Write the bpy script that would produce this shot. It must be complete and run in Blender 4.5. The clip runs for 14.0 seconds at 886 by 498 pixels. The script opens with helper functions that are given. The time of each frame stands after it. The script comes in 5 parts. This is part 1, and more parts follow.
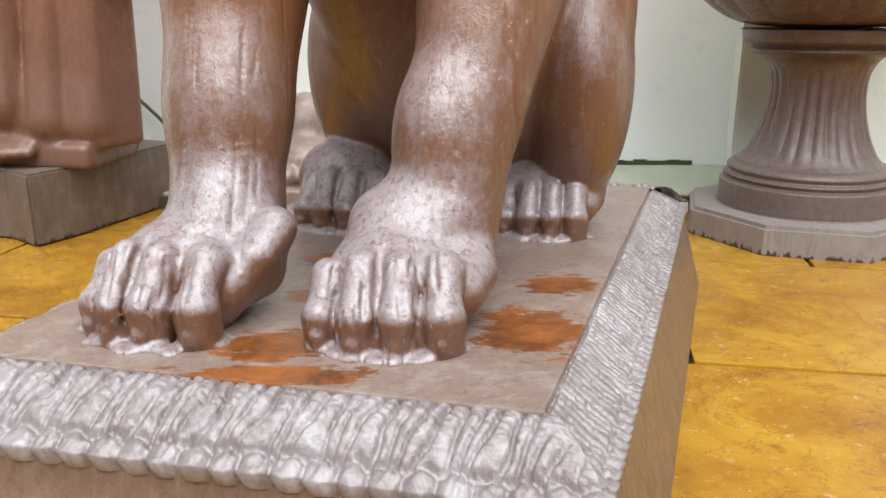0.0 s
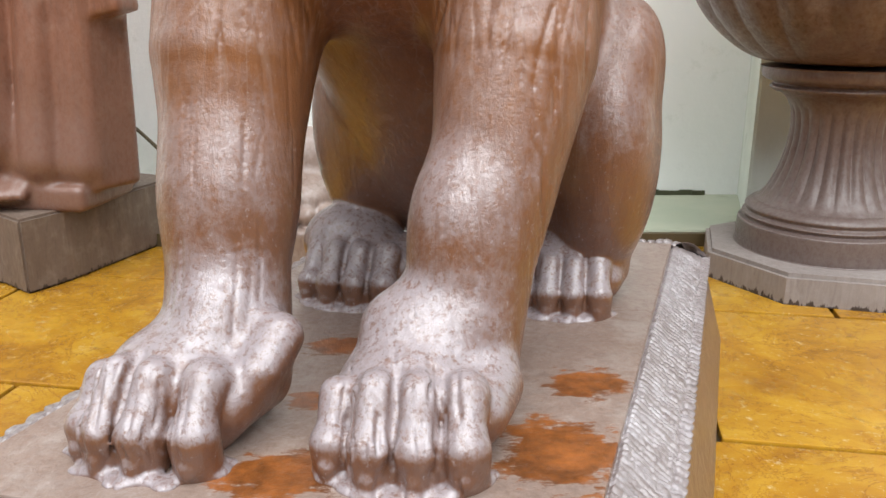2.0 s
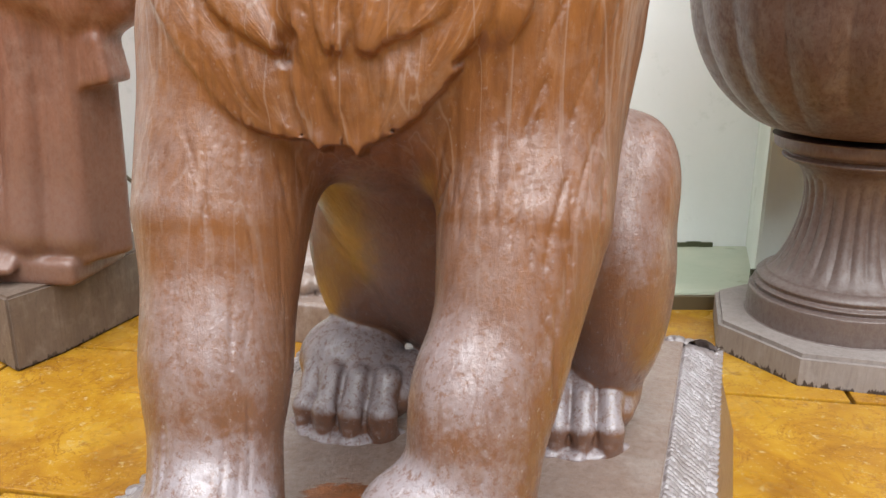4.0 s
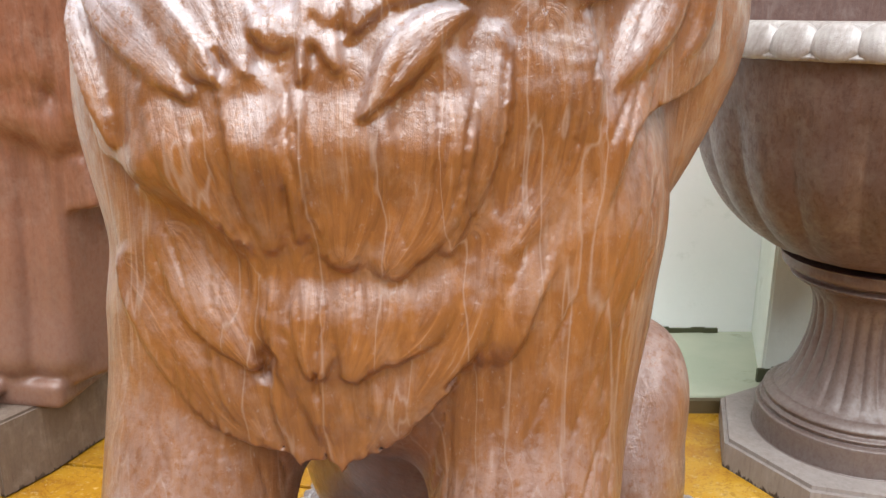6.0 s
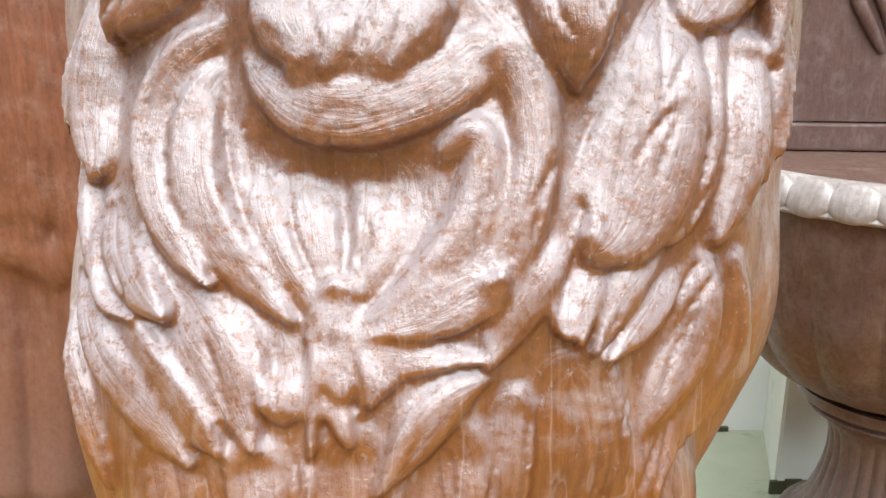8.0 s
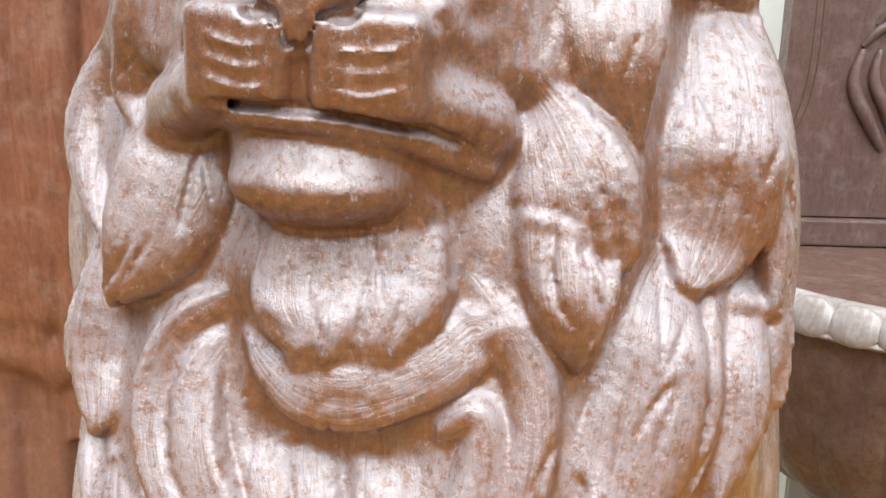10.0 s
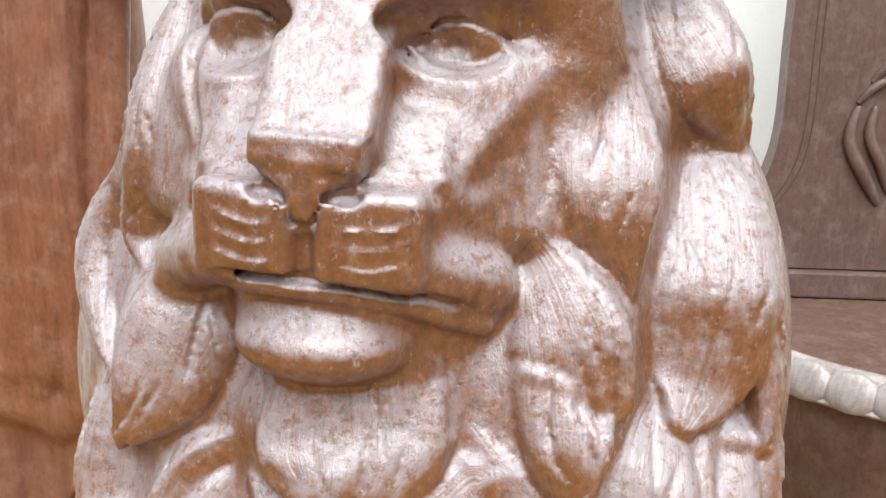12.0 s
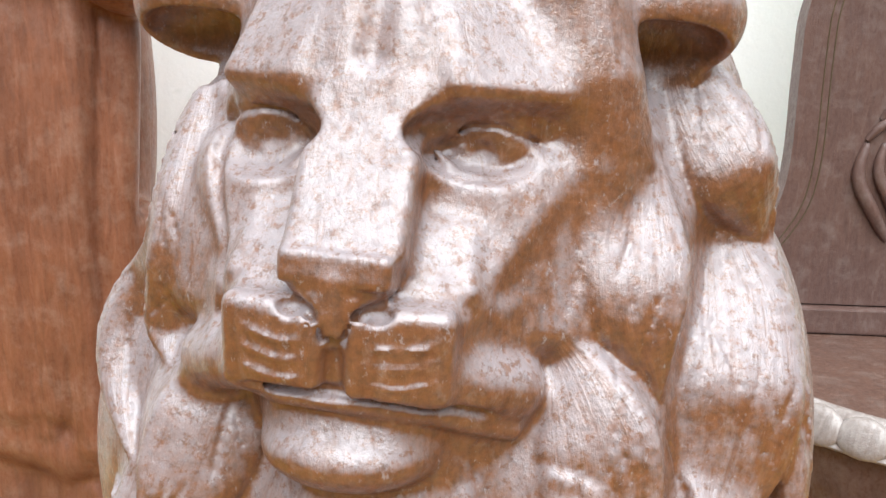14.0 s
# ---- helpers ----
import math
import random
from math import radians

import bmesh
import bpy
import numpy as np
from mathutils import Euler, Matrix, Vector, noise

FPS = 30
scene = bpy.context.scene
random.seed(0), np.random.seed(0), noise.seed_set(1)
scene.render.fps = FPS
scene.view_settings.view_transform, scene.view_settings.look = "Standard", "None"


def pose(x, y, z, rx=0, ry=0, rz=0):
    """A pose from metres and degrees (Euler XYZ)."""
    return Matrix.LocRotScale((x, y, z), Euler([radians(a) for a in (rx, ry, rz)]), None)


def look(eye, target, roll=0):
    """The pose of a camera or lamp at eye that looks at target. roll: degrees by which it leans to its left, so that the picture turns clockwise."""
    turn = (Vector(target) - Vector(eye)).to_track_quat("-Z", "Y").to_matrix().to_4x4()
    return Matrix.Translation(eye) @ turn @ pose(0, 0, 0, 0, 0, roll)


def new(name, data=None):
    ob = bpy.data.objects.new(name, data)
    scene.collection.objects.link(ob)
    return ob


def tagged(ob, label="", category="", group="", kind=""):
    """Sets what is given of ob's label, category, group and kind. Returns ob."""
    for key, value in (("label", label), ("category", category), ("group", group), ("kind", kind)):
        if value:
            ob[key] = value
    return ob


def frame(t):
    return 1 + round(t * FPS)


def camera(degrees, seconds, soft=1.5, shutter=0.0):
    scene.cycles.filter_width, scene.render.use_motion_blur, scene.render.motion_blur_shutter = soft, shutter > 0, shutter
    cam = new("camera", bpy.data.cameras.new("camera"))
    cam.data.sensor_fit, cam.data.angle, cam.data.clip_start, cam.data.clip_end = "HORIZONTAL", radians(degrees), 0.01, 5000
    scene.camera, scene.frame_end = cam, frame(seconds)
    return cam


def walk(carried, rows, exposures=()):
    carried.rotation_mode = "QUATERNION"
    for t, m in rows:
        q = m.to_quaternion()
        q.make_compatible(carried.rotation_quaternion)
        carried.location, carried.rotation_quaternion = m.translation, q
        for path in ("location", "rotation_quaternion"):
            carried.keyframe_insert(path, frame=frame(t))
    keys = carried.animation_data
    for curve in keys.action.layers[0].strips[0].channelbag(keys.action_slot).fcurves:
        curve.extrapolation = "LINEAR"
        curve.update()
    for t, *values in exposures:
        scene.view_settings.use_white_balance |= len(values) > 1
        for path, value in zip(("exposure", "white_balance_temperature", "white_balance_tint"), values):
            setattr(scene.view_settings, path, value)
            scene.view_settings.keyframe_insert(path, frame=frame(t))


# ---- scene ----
cam = camera(57.2, 14.0)
METRES, EYE, TILT, LEAN, TURN = 0.95, 0.45, -16.5, 0.0, 0.0
ROWS = [
    (0.0, 0.0, 0.0, 0.0, 0.0, 0.0, -0.0),
    (0.5, -0.0052, 0.0152, 0.013, -0.05, -0.03, 0.02),
    (1.0, -0.0105, 0.0329, 0.035, -0.07, -0.05, 0.04),
    (1.5, -0.0135, 0.0493, 0.0622, -0.06, -0.08, 0.03),
    (2.0, -0.0178, 0.0646, 0.0955, -0.03, -0.09, 0.02),
    (4.5, -0.0198, 0.129, 0.296, 0.05, -0.15, 0.01),
    (5.0, -0.015, 0.1414, 0.3547, 0.06, -0.14, 0.04),
    (5.5, -0.0136, 0.1514, 0.4084, 0.11, -0.09, 0.0),
    (6.0, -0.0132, 0.1609, 0.4691, 0.15, 0.04, 0.03),
    (6.5, -0.0149, 0.1679, 0.5217, 0.2, 0.32, -0.04),
    (7.0, -0.0181, 0.1751, 0.5774, 0.28, 0.68, -0.1),
    (7.5, -0.0208, 0.1807, 0.6242, 0.33, 1.06, -0.16),
    (8.0, -0.0223, 0.1848, 0.6711, 0.37, 1.44, -0.21),
    (8.5, -0.0232, 0.1877, 0.7128, 0.41, 1.74, -0.24),
    (9.0, -0.0241, 0.1882, 0.756, 0.44, 2.07, -0.28),
    (11.5, -0.0179, 0.1622, 0.8807, 0.49, 2.96, -0.41),
    (12.0, -0.0216, 0.1584, 0.9002, 0.52, 3.13, -0.4),
    (12.5, -0.0263, 0.1563, 0.915, 0.54, 3.25, -0.4),
    (13.0, -0.0291, 0.1562, 0.9298, 0.52, 3.34, -0.4),
    (13.5, -0.0328, 0.1571, 0.945, 0.54, 3.45, -0.39),
    (14.0, -0.0372, 0.1561, 0.9556, 0.55, 3.58, -0.41),
]
walk(cam, [(t, pose(0, 0, EYE, TILT, LEAN, TURN) @ pose(METRES * x, METRES * y, METRES * z, 90 + pitch, roll, yaw)) for t, x, y, z, yaw, pitch, roll in ROWS],
     [(0, 0.14), (4, 0.28), (7, 0.42), (9, 0.24), (12.5, 0.26), (14, 0.20)])

# ---- light ----
world = bpy.data.worlds.new("sky")
scene.world = world
world.use_nodes = True
wn = world.node_tree
bg = wn.nodes["Background"]
sky = wn.nodes.new("ShaderNodeTexSky")
sky.sky_type = 'NISHITA'
sky.sun_disc = False
sky.sun_elevation, sky.sun_rotation = radians(60), radians(180)
grey = wn.nodes.new("ShaderNodeHueSaturation")
grey.inputs["Saturation"].default_value = 0.25
wn.links.new(sky.outputs[0], grey.inputs["Color"])
wn.links.new(grey.outputs[0], bg.inputs["Color"])
bg.inputs["Strength"].default_value = 0.08
sun = new("sun", bpy.data.lights.new("sun", "SUN"))
sun.data.energy, sun.data.angle, sun.data.color = 5.7, radians(74), (0.95, 0.975, 1.0)
sun.matrix_world = look((0.3, -2.2, 6.0), (0, 0.8, 0.8))


# ---- materials ----
def shader(name):
    m = bpy.data.materials.new(name)
    m.use_nodes = True
    nt = m.node_tree
    return m, nt, nt.nodes["Principled BSDF"]


def node(nt, kind, **values):
    n = nt.nodes.new("ShaderNode" + kind)
    for key, value in values.items():
        n.inputs[key.replace("_", " ")].default_value = value
    return n


def coords(nt, scale=(1, 1, 1)):
    c = nt.nodes.new("ShaderNodeTexCoord")
    m = node(nt, "Mapping")
    m.inputs["Scale"].default_value = scale
    nt.links.new(c.outputs["Object"], m.inputs["Vector"])
    return m.outputs["Vector"]


def flow_coords(nt, scale):
    c = nt.nodes.new("ShaderNodeAttribute")
    c.attribute_name = "flow"
    m = node(nt, "Mapping")
    m.inputs["Scale"].default_value = scale
    nt.links.new(c.outputs["Vector"], m.inputs["Vector"])
    return m.outputs["Vector"]


def noise_tex(nt, vec, scale, detail=5.0, rough=0.6, distort=0.0):
    n = node(nt, "TexNoise", Scale=scale, Detail=detail, Roughness=rough, Distortion=distort)
    nt.links.new(vec, n.inputs["Vector"])
    return n.outputs["Fac"]


def steps(nt, fac, *stops):
    r = nt.nodes.new("ShaderNodeValToRGB")
    e = r.color_ramp.elements
    while len(e) < len(stops):
        e.new(0.5)
    for el, (p, c) in zip(e, stops):
        el.position = p
        el.color = (*c, 1) if len(c) == 3 else c
    nt.links.new(fac, r.inputs["Fac"])
    return r.outputs["Color"]


def mixed(nt, fac, a, b, kind="MIX"):
    m = nt.nodes.new("ShaderNodeMix")
    m.data_type, m.blend_type = "RGBA", kind
    for value, slot in ((fac, 0), (a, 6), (b, 7)):
        if isinstance(value, bpy.types.NodeSocket):
            nt.links.new(value, m.inputs[slot])
        else:
            m.inputs[slot].default_value = value if slot == 0 else (*value, 1)
    return m.outputs[2]


def relief(nt, p, *heights):
    last = None
    for fac, strength, dist in heights:
        b = node(nt, "Bump", Strength=strength, Distance=dist)
        nt.links.new(fac, b.inputs["Height"])
        if last:
            nt.links.new(last, b.inputs["Normal"])
        last = b.outputs["Normal"]
    nt.links.new(last, p.inputs["Normal"])
    nt.links.new(last, p.inputs["Coat Normal"])


def height_of(nt, low, high):
    c = nt.nodes.new("ShaderNodeTexCoord")
    s = nt.nodes.new("ShaderNodeSeparateXYZ")
    nt.links.new(c.outputs["Object"], s.inputs[0])
    r = nt.nodes.new("ShaderNodeMapRange")
    r.inputs[1].default_value, r.inputs[2].default_value = low, high
    nt.links.new(s.outputs["Z"], r.inputs[0])
    return r.outputs[0]


def varnished(name, dark, mid, warm, pale, grime, grime_z, weather=None, weather_z=(0, 1), rough=0.30, coat=1.0, grain=1.0, combed=False):
    """Varnished, streaky cast surface: warm body, pale worn streaks, brown grime low down."""
    m, nt, p = shader(name)
    v = coords(nt)
    streak = noise_tex(nt, coords(nt, (1, 1, 0.14)), 95, 6, 0.65, 0.6)
    if combed:
        firm = nt.nodes.new("ShaderNodeAttribute")
        firm.attribute_name = "firm"
        streak = mixed(nt, firm.outputs["Fac"], streak, noise_tex(nt, flow_coords(nt, (1, 0.09, 1)), 230, 5, 0.62, 0.5))
    broad = noise_tex(nt, v, 7, 4, 0.55)
    speck = noise_tex(nt, v, 170, 4, 0.7)
    col = steps(nt, streak, (0.28, dark), (0.45, mid), (0.6, warm), (0.78, pale))
    tone = steps(nt, broad, (0.35, mid), (0.62, warm))
    col = mixed(nt, 0.5, col, tone)
    if combed:
        vein = noise_tex(nt, coords(nt, (1, 1, 0.07)), 24, 3, 0.5, 0.35)
        col = mixed(nt, steps(nt, vein, (0.478, (0, 0, 0)), (0.492, (0.42, 0.42, 0.42)), (0.506, (0, 0, 0))), col, pale)
    fac = steps(nt, noise_tex(nt, v, 26, 6, 0.7), (0.5, (0, 0, 0)), (0.72, (1, 1, 1)))
    col = mixed(nt, mixed(nt, 0.72 if combed else 0.55, fac, (0, 0, 0)), col, pale)
    low = nt.nodes.new("ShaderNodeMath")
    low.operation = "SUBTRACT"
    low.use_clamp = True
    low.inputs[0].default_value = 1.0
    nt.links.new(height_of(nt, *grime_z), low.inputs[1])
    col = mixed(nt, low.outputs[0], col, mixed(nt, speck, grime, mid))
    if weather:
        up_there = nt.nodes.new("ShaderNodeMath")
        up_there.operation = "MULTIPLY"
        nt.links.new(height_of(nt, *weather_z), up_there.inputs[0])
        nt.links.new(steps(nt, noise_tex(nt, v, 16, 5, 0.6), (0.3, (0.7, 0.7, 0.7)), (0.6, (1.0, 1.0, 1.0))), up_there.inputs[1])
        spots = steps(nt, noise_tex(nt, v, 190, 5, 0.65), (0.35, tuple(0.6 * c for c in weather)), (0.5, weather), (0.66, tuple(1.35 * c for c in weather)), (0.76, (0.34, 0.27, 0.24)))
        bloom = steps(nt, noise_tex(nt, coords(nt, (1, 1, 0.7)), 85, 7, 0.75, 0.5), (0.55, (0, 0, 0)), (0.66, (0.28, 0.28, 0.28)))
        spots = mixed(nt, 0.22, spots, mixed(nt, streak, spots, pale))
        spots = mixed(nt, bloom, spots, (0.36, 0.29, 0.26))
        col = mixed(nt, up_there.outputs[0], col, spots)
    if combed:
        # sky reflection painted into the colour: pale, speckled, on faces that look up
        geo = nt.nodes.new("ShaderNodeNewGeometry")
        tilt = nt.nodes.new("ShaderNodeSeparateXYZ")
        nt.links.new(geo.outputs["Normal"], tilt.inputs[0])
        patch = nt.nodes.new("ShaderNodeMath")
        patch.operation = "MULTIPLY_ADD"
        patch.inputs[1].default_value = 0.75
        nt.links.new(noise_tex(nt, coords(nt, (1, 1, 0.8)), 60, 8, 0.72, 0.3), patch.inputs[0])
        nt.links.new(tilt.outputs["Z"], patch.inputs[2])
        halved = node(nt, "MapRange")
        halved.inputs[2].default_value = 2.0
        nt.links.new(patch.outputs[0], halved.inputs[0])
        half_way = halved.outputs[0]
        sky_sheen = steps(nt, half_way, (0.215, (0, 0, 0)), (0.33, (0.40, 0.40, 0.40)), (0.48, (0.60, 0.60, 0.60)))
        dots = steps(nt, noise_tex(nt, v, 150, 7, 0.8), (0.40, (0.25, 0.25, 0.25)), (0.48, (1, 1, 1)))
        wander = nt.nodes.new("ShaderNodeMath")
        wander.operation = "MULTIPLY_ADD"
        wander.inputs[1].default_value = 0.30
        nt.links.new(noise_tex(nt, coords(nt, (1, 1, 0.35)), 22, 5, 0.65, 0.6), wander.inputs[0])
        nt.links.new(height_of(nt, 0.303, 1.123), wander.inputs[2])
        # less of the painted sheen at chest height, under the head
        sheen_by_z = steps(nt, wander.outputs[0], (0.01, (0.8, 0.8, 0.8)), (0.05, (0.9, 0.9, 0.9)), (0.22, (0.8, 0.8, 0.8)), (0.32, (0.42, 0.42, 0.42)), (0.705, (0.30, 0.30, 0.30)), (0.79, (1, 1, 1)))
        sky_sheen = mixed(nt, 1.0, sky_sheen, sheen_by_z, "MULTIPLY")
        sky_sheen = mixed(nt, 0.5, sky_sheen, steps(nt, streak, (0.36, (0.1, 0.1, 0.1)), (0.48, (1, 1, 1))), "MULTIPLY")
        col = mixed(nt, mixed(nt, 1.0, sky_sheen, dots, "MULTIPLY"), col, (0.44, 0.43, 0.47))
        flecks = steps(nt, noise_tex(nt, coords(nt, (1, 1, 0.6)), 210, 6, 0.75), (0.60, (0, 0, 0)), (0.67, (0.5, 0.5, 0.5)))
        col = mixed(nt, mixed(nt, 1.0, flecks, sheen_by_z, "MULTIPLY"), col, (0.42, 0.40, 0.42))
    nt.links.new(col, p.inputs["Base Color"])
    r = nt.nodes.new("ShaderNodeMapRange")
    r.inputs[3].default_value, r.inputs[4].default_value = rough - 0.1, rough + 0.22
    nt.links.new(noise_tex(nt, v, 60, 5, 0.7), r.inputs[0])
    nt.links.new(r.outputs[0], p.inputs["Roughness"])
    p.inputs["Specular IOR Level"].default_value = 0.28
    worn = nt.nodes.new("ShaderNodeMapRange")
    worn.inputs[1].default_value, worn.inputs[2].default_value = (0.42, 0.51) if combed else (0.38, 0.54)
    worn.inputs[3].default_value, worn.inputs[4].default_value = (0.16 if combed else 0.12) * coat, coat
    nt.links.new(noise_tex(nt, coords(nt, (1, 1, 0.6)), 150 if combed else 120, 7, 0.78, 0.4), worn.inputs[0])
    gloss = worn.outputs[0]
    if combed:
        gloss = mixed(nt, 1.0, gloss, steps(nt, height_of(nt, 0.3, 1.0), (0.14, (1, 1, 1)), (0.24, (0.45, 0.45, 0.45)), (0.61, (0.45, 0.45, 0.45)), (0.73, (1, 1, 1))), "MULTIPLY")
    nt.links.new(gloss, p.inputs["Coat Weight"])
    p.inputs["Coat Roughness"].default_value = 0.23 if combed else 0.33
    p.inputs["Coat IOR"].default_value = 1.7 if combed else 1.9
    relief(nt, p, (broad, 0.3, 0.010), (streak, 0.5 * grain, 0.002), (speck, 0.48 * grain, 0.0013), (noise_tex(nt, v, 420, 4, 0.7), 0.38 * grain, 0.0008))
    return m


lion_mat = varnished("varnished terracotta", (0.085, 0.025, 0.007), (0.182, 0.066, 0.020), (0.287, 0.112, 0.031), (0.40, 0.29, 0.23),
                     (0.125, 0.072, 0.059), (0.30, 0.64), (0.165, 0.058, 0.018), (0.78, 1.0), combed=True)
plinth_mat = varnished("plinth terracotta", (0.12, 0.077, 0.06), (0.22, 0.155, 0.125), (0.27, 0.195, 0.158), (0.42, 0.37, 0.34),
                       (0.20, 0.13, 0.10), (-0.3, 0.02), coat=0.6)
mould_mat = varnished("worn varnished moulding", (0.055, 0.036, 0.030), (0.18, 0.14, 0.13), (0.27, 0.235, 0.235), (0.50, 0.48, 0.51),
                      (0.20, 0.13, 0.10), (-0.3, -0.2), coat=0.8, grain=1.1)
side_mat = varnished("plain brown plinth side", (0.08, 0.045, 0.028), (0.15, 0.09, 0.06), (0.19, 0.12, 0.08), (0.32, 0.25, 0.20),
                     (0.20, 0.13, 0.10), (-0.3, -0.2), coat=0.5)
urn_mat = varnished("dark iron brown", (0.055, 0.03, 0.024), (0.10, 0.055, 0.042), (0.13, 0.068, 0.048), (0.24, 0.19, 0.165),
                    (0.165, 0.138, 0.127), (0.1, 0.46), rough=0.40, coat=0.45)
# paler than the urn: light from above is put into the rim's colour
rim_mat = varnished("rim with painted highlight", (0.10, 0.07, 0.055), (0.26, 0.22, 0.20), (0.36, 0.32, 0.30), (0.55, 0.52, 0.50),
                    (0.3, 0.25, 0.22), (-1, 0), rough=0.35, coat=0.8)
base_mat = varnished("dusty grey base", (0.15, 0.123, 0.112), (0.24, 0.205, 0.187), (0.29, 0.25, 0.23), (0.34, 0.31, 0.29),
                     (0.2, 0.17, 0.15), (-2, -1), rough=0.55, coat=0.15)
block_mat = varnished("brown stone block", (0.08, 0.056, 0.043), (0.135, 0.097, 0.075), (0.17, 0.125, 0.096), (0.30, 0.25, 0.21),
                      (0.2, 0.17, 0.15), (-2, -1), rough=0.5, coat=0.2)
robe_mat = varnished("brown varnish", (0.075, 0.028, 0.016), (0.175, 0.066, 0.034), (0.265, 0.103, 0.054), (0.37, 0.24, 0.18),
                     (0.18, 0.120, 0.098), (0.22, 0.70), rough=0.40, coat=0.35, grain=0.5)
panel_mat = varnished("dark brown panel", (0.07, 0.038, 0.032), (0.11, 0.062, 0.052), (0.14, 0.08, 0.064), (0.26, 0.21, 0.19),
                      (0.12, 0.07, 0.05), (-1, 0), rough=0.42, coat=0.3)


def add_puddles(m, places, colour):
    """Wet, glossy stains with ragged edges at (x, y, radius)."""
    nt = m.node_tree
    p = nt.nodes["Principled BSDF"]
    old = p.inputs["Base Color"].links[0].from_socket
    v = coords(nt)
    wob = noise_tex(nt, coords(nt, (0.55, 1.3, 1)), 46, 9, 0.75)
    total = None
    for x, y, r, stretch in places:
        d = nt.nodes.new("ShaderNodeMapping")
        d.inputs["Location"].default_value = (-x / r, -y / (r * stretch), 0)
        d.inputs["Scale"].default_value = (1 / r, 1 / (r * stretch), 0)
        nt.links.new(v, d.inputs["Vector"])
        q = nt.nodes.new("ShaderNodeVectorMath")
        q.operation = "LENGTH"
        nt.links.new(d.outputs[0], q.inputs[0])
        if total is None:
            total = q.outputs["Value"]
        else:
            lower = nt.nodes.new("ShaderNodeMath")
            lower.operation = "MINIMUM"
            nt.links.new(total, lower.inputs[0])
            nt.links.new(q.outputs["Value"], lower.inputs[1])
            total = lower.outputs[0]
    ragged = nt.nodes.new("ShaderNodeMath")
    ragged.operation = "MULTIPLY_ADD"
    ragged.inputs[1].default_value = 2.6
    nt.links.new(wob, ragged.inputs[0])
    nt.links.new(total, ragged.inputs[2])
    mask = steps(nt, ragged.outputs[0], (0.0, (1, 1, 1)), (0.92, (1, 1, 1)), (1.0, (0, 0, 0)))
    half_it = nt.nodes.new("ShaderNodeMath")
    half_it.operation = "MULTIPLY"
    half_it.inputs[1].default_value = 0.45
    nt.links.new(ragged.outputs[0], half_it.inputs[0])
    nt.links.new(half_it.outputs[0], mask.node.inputs["Fac"])
    stain = steps(nt, noise_tex(nt, v, 22, 7, 0.7), (0.38, tuple(0.45 * c for c in colour)), (0.55, colour), (0.72, tuple(1.5 * c for c in colour)))
    nt.links.new(mixed(nt, mask, old, stain), p.inputs["Base Color"])
    wet = nt.nodes.new("ShaderNodeMapRange")
    wet.inputs[3].default_value, wet.inputs[4].default_value = 0.33, 0.07
    nt.links.new(mask, wet.inputs[0])
    nt.links.new(wet.outputs[0], p.inputs["Coat Roughness"])


def painted(name, base, second, dirt, rough, bump=0.4):
    m, nt, p = shader(name)
    v = coords(nt)
    a = noise_tex(nt, v, 3.0, 6, 0.6)
    b = noise_tex(nt, v, 45, 6, 0.7)
    col = mixed(nt, steps(nt, a, (0.4, (0, 0, 0)), (0.62, (1, 1, 1))), base, second)
    col = mixed(nt, steps(nt, noise_tex(nt, v, 11, 8, 0.75), (0.58, (0, 0, 0)), (0.75, (1, 1, 1))), col, dirt)
    nt.links.new(col, p.inputs["Base Color"])
    p.inputs["Roughness"].default_value = rough
    relief(nt, p, (a, 0.3, 0.02), (b, bump, 0.003))
    return m


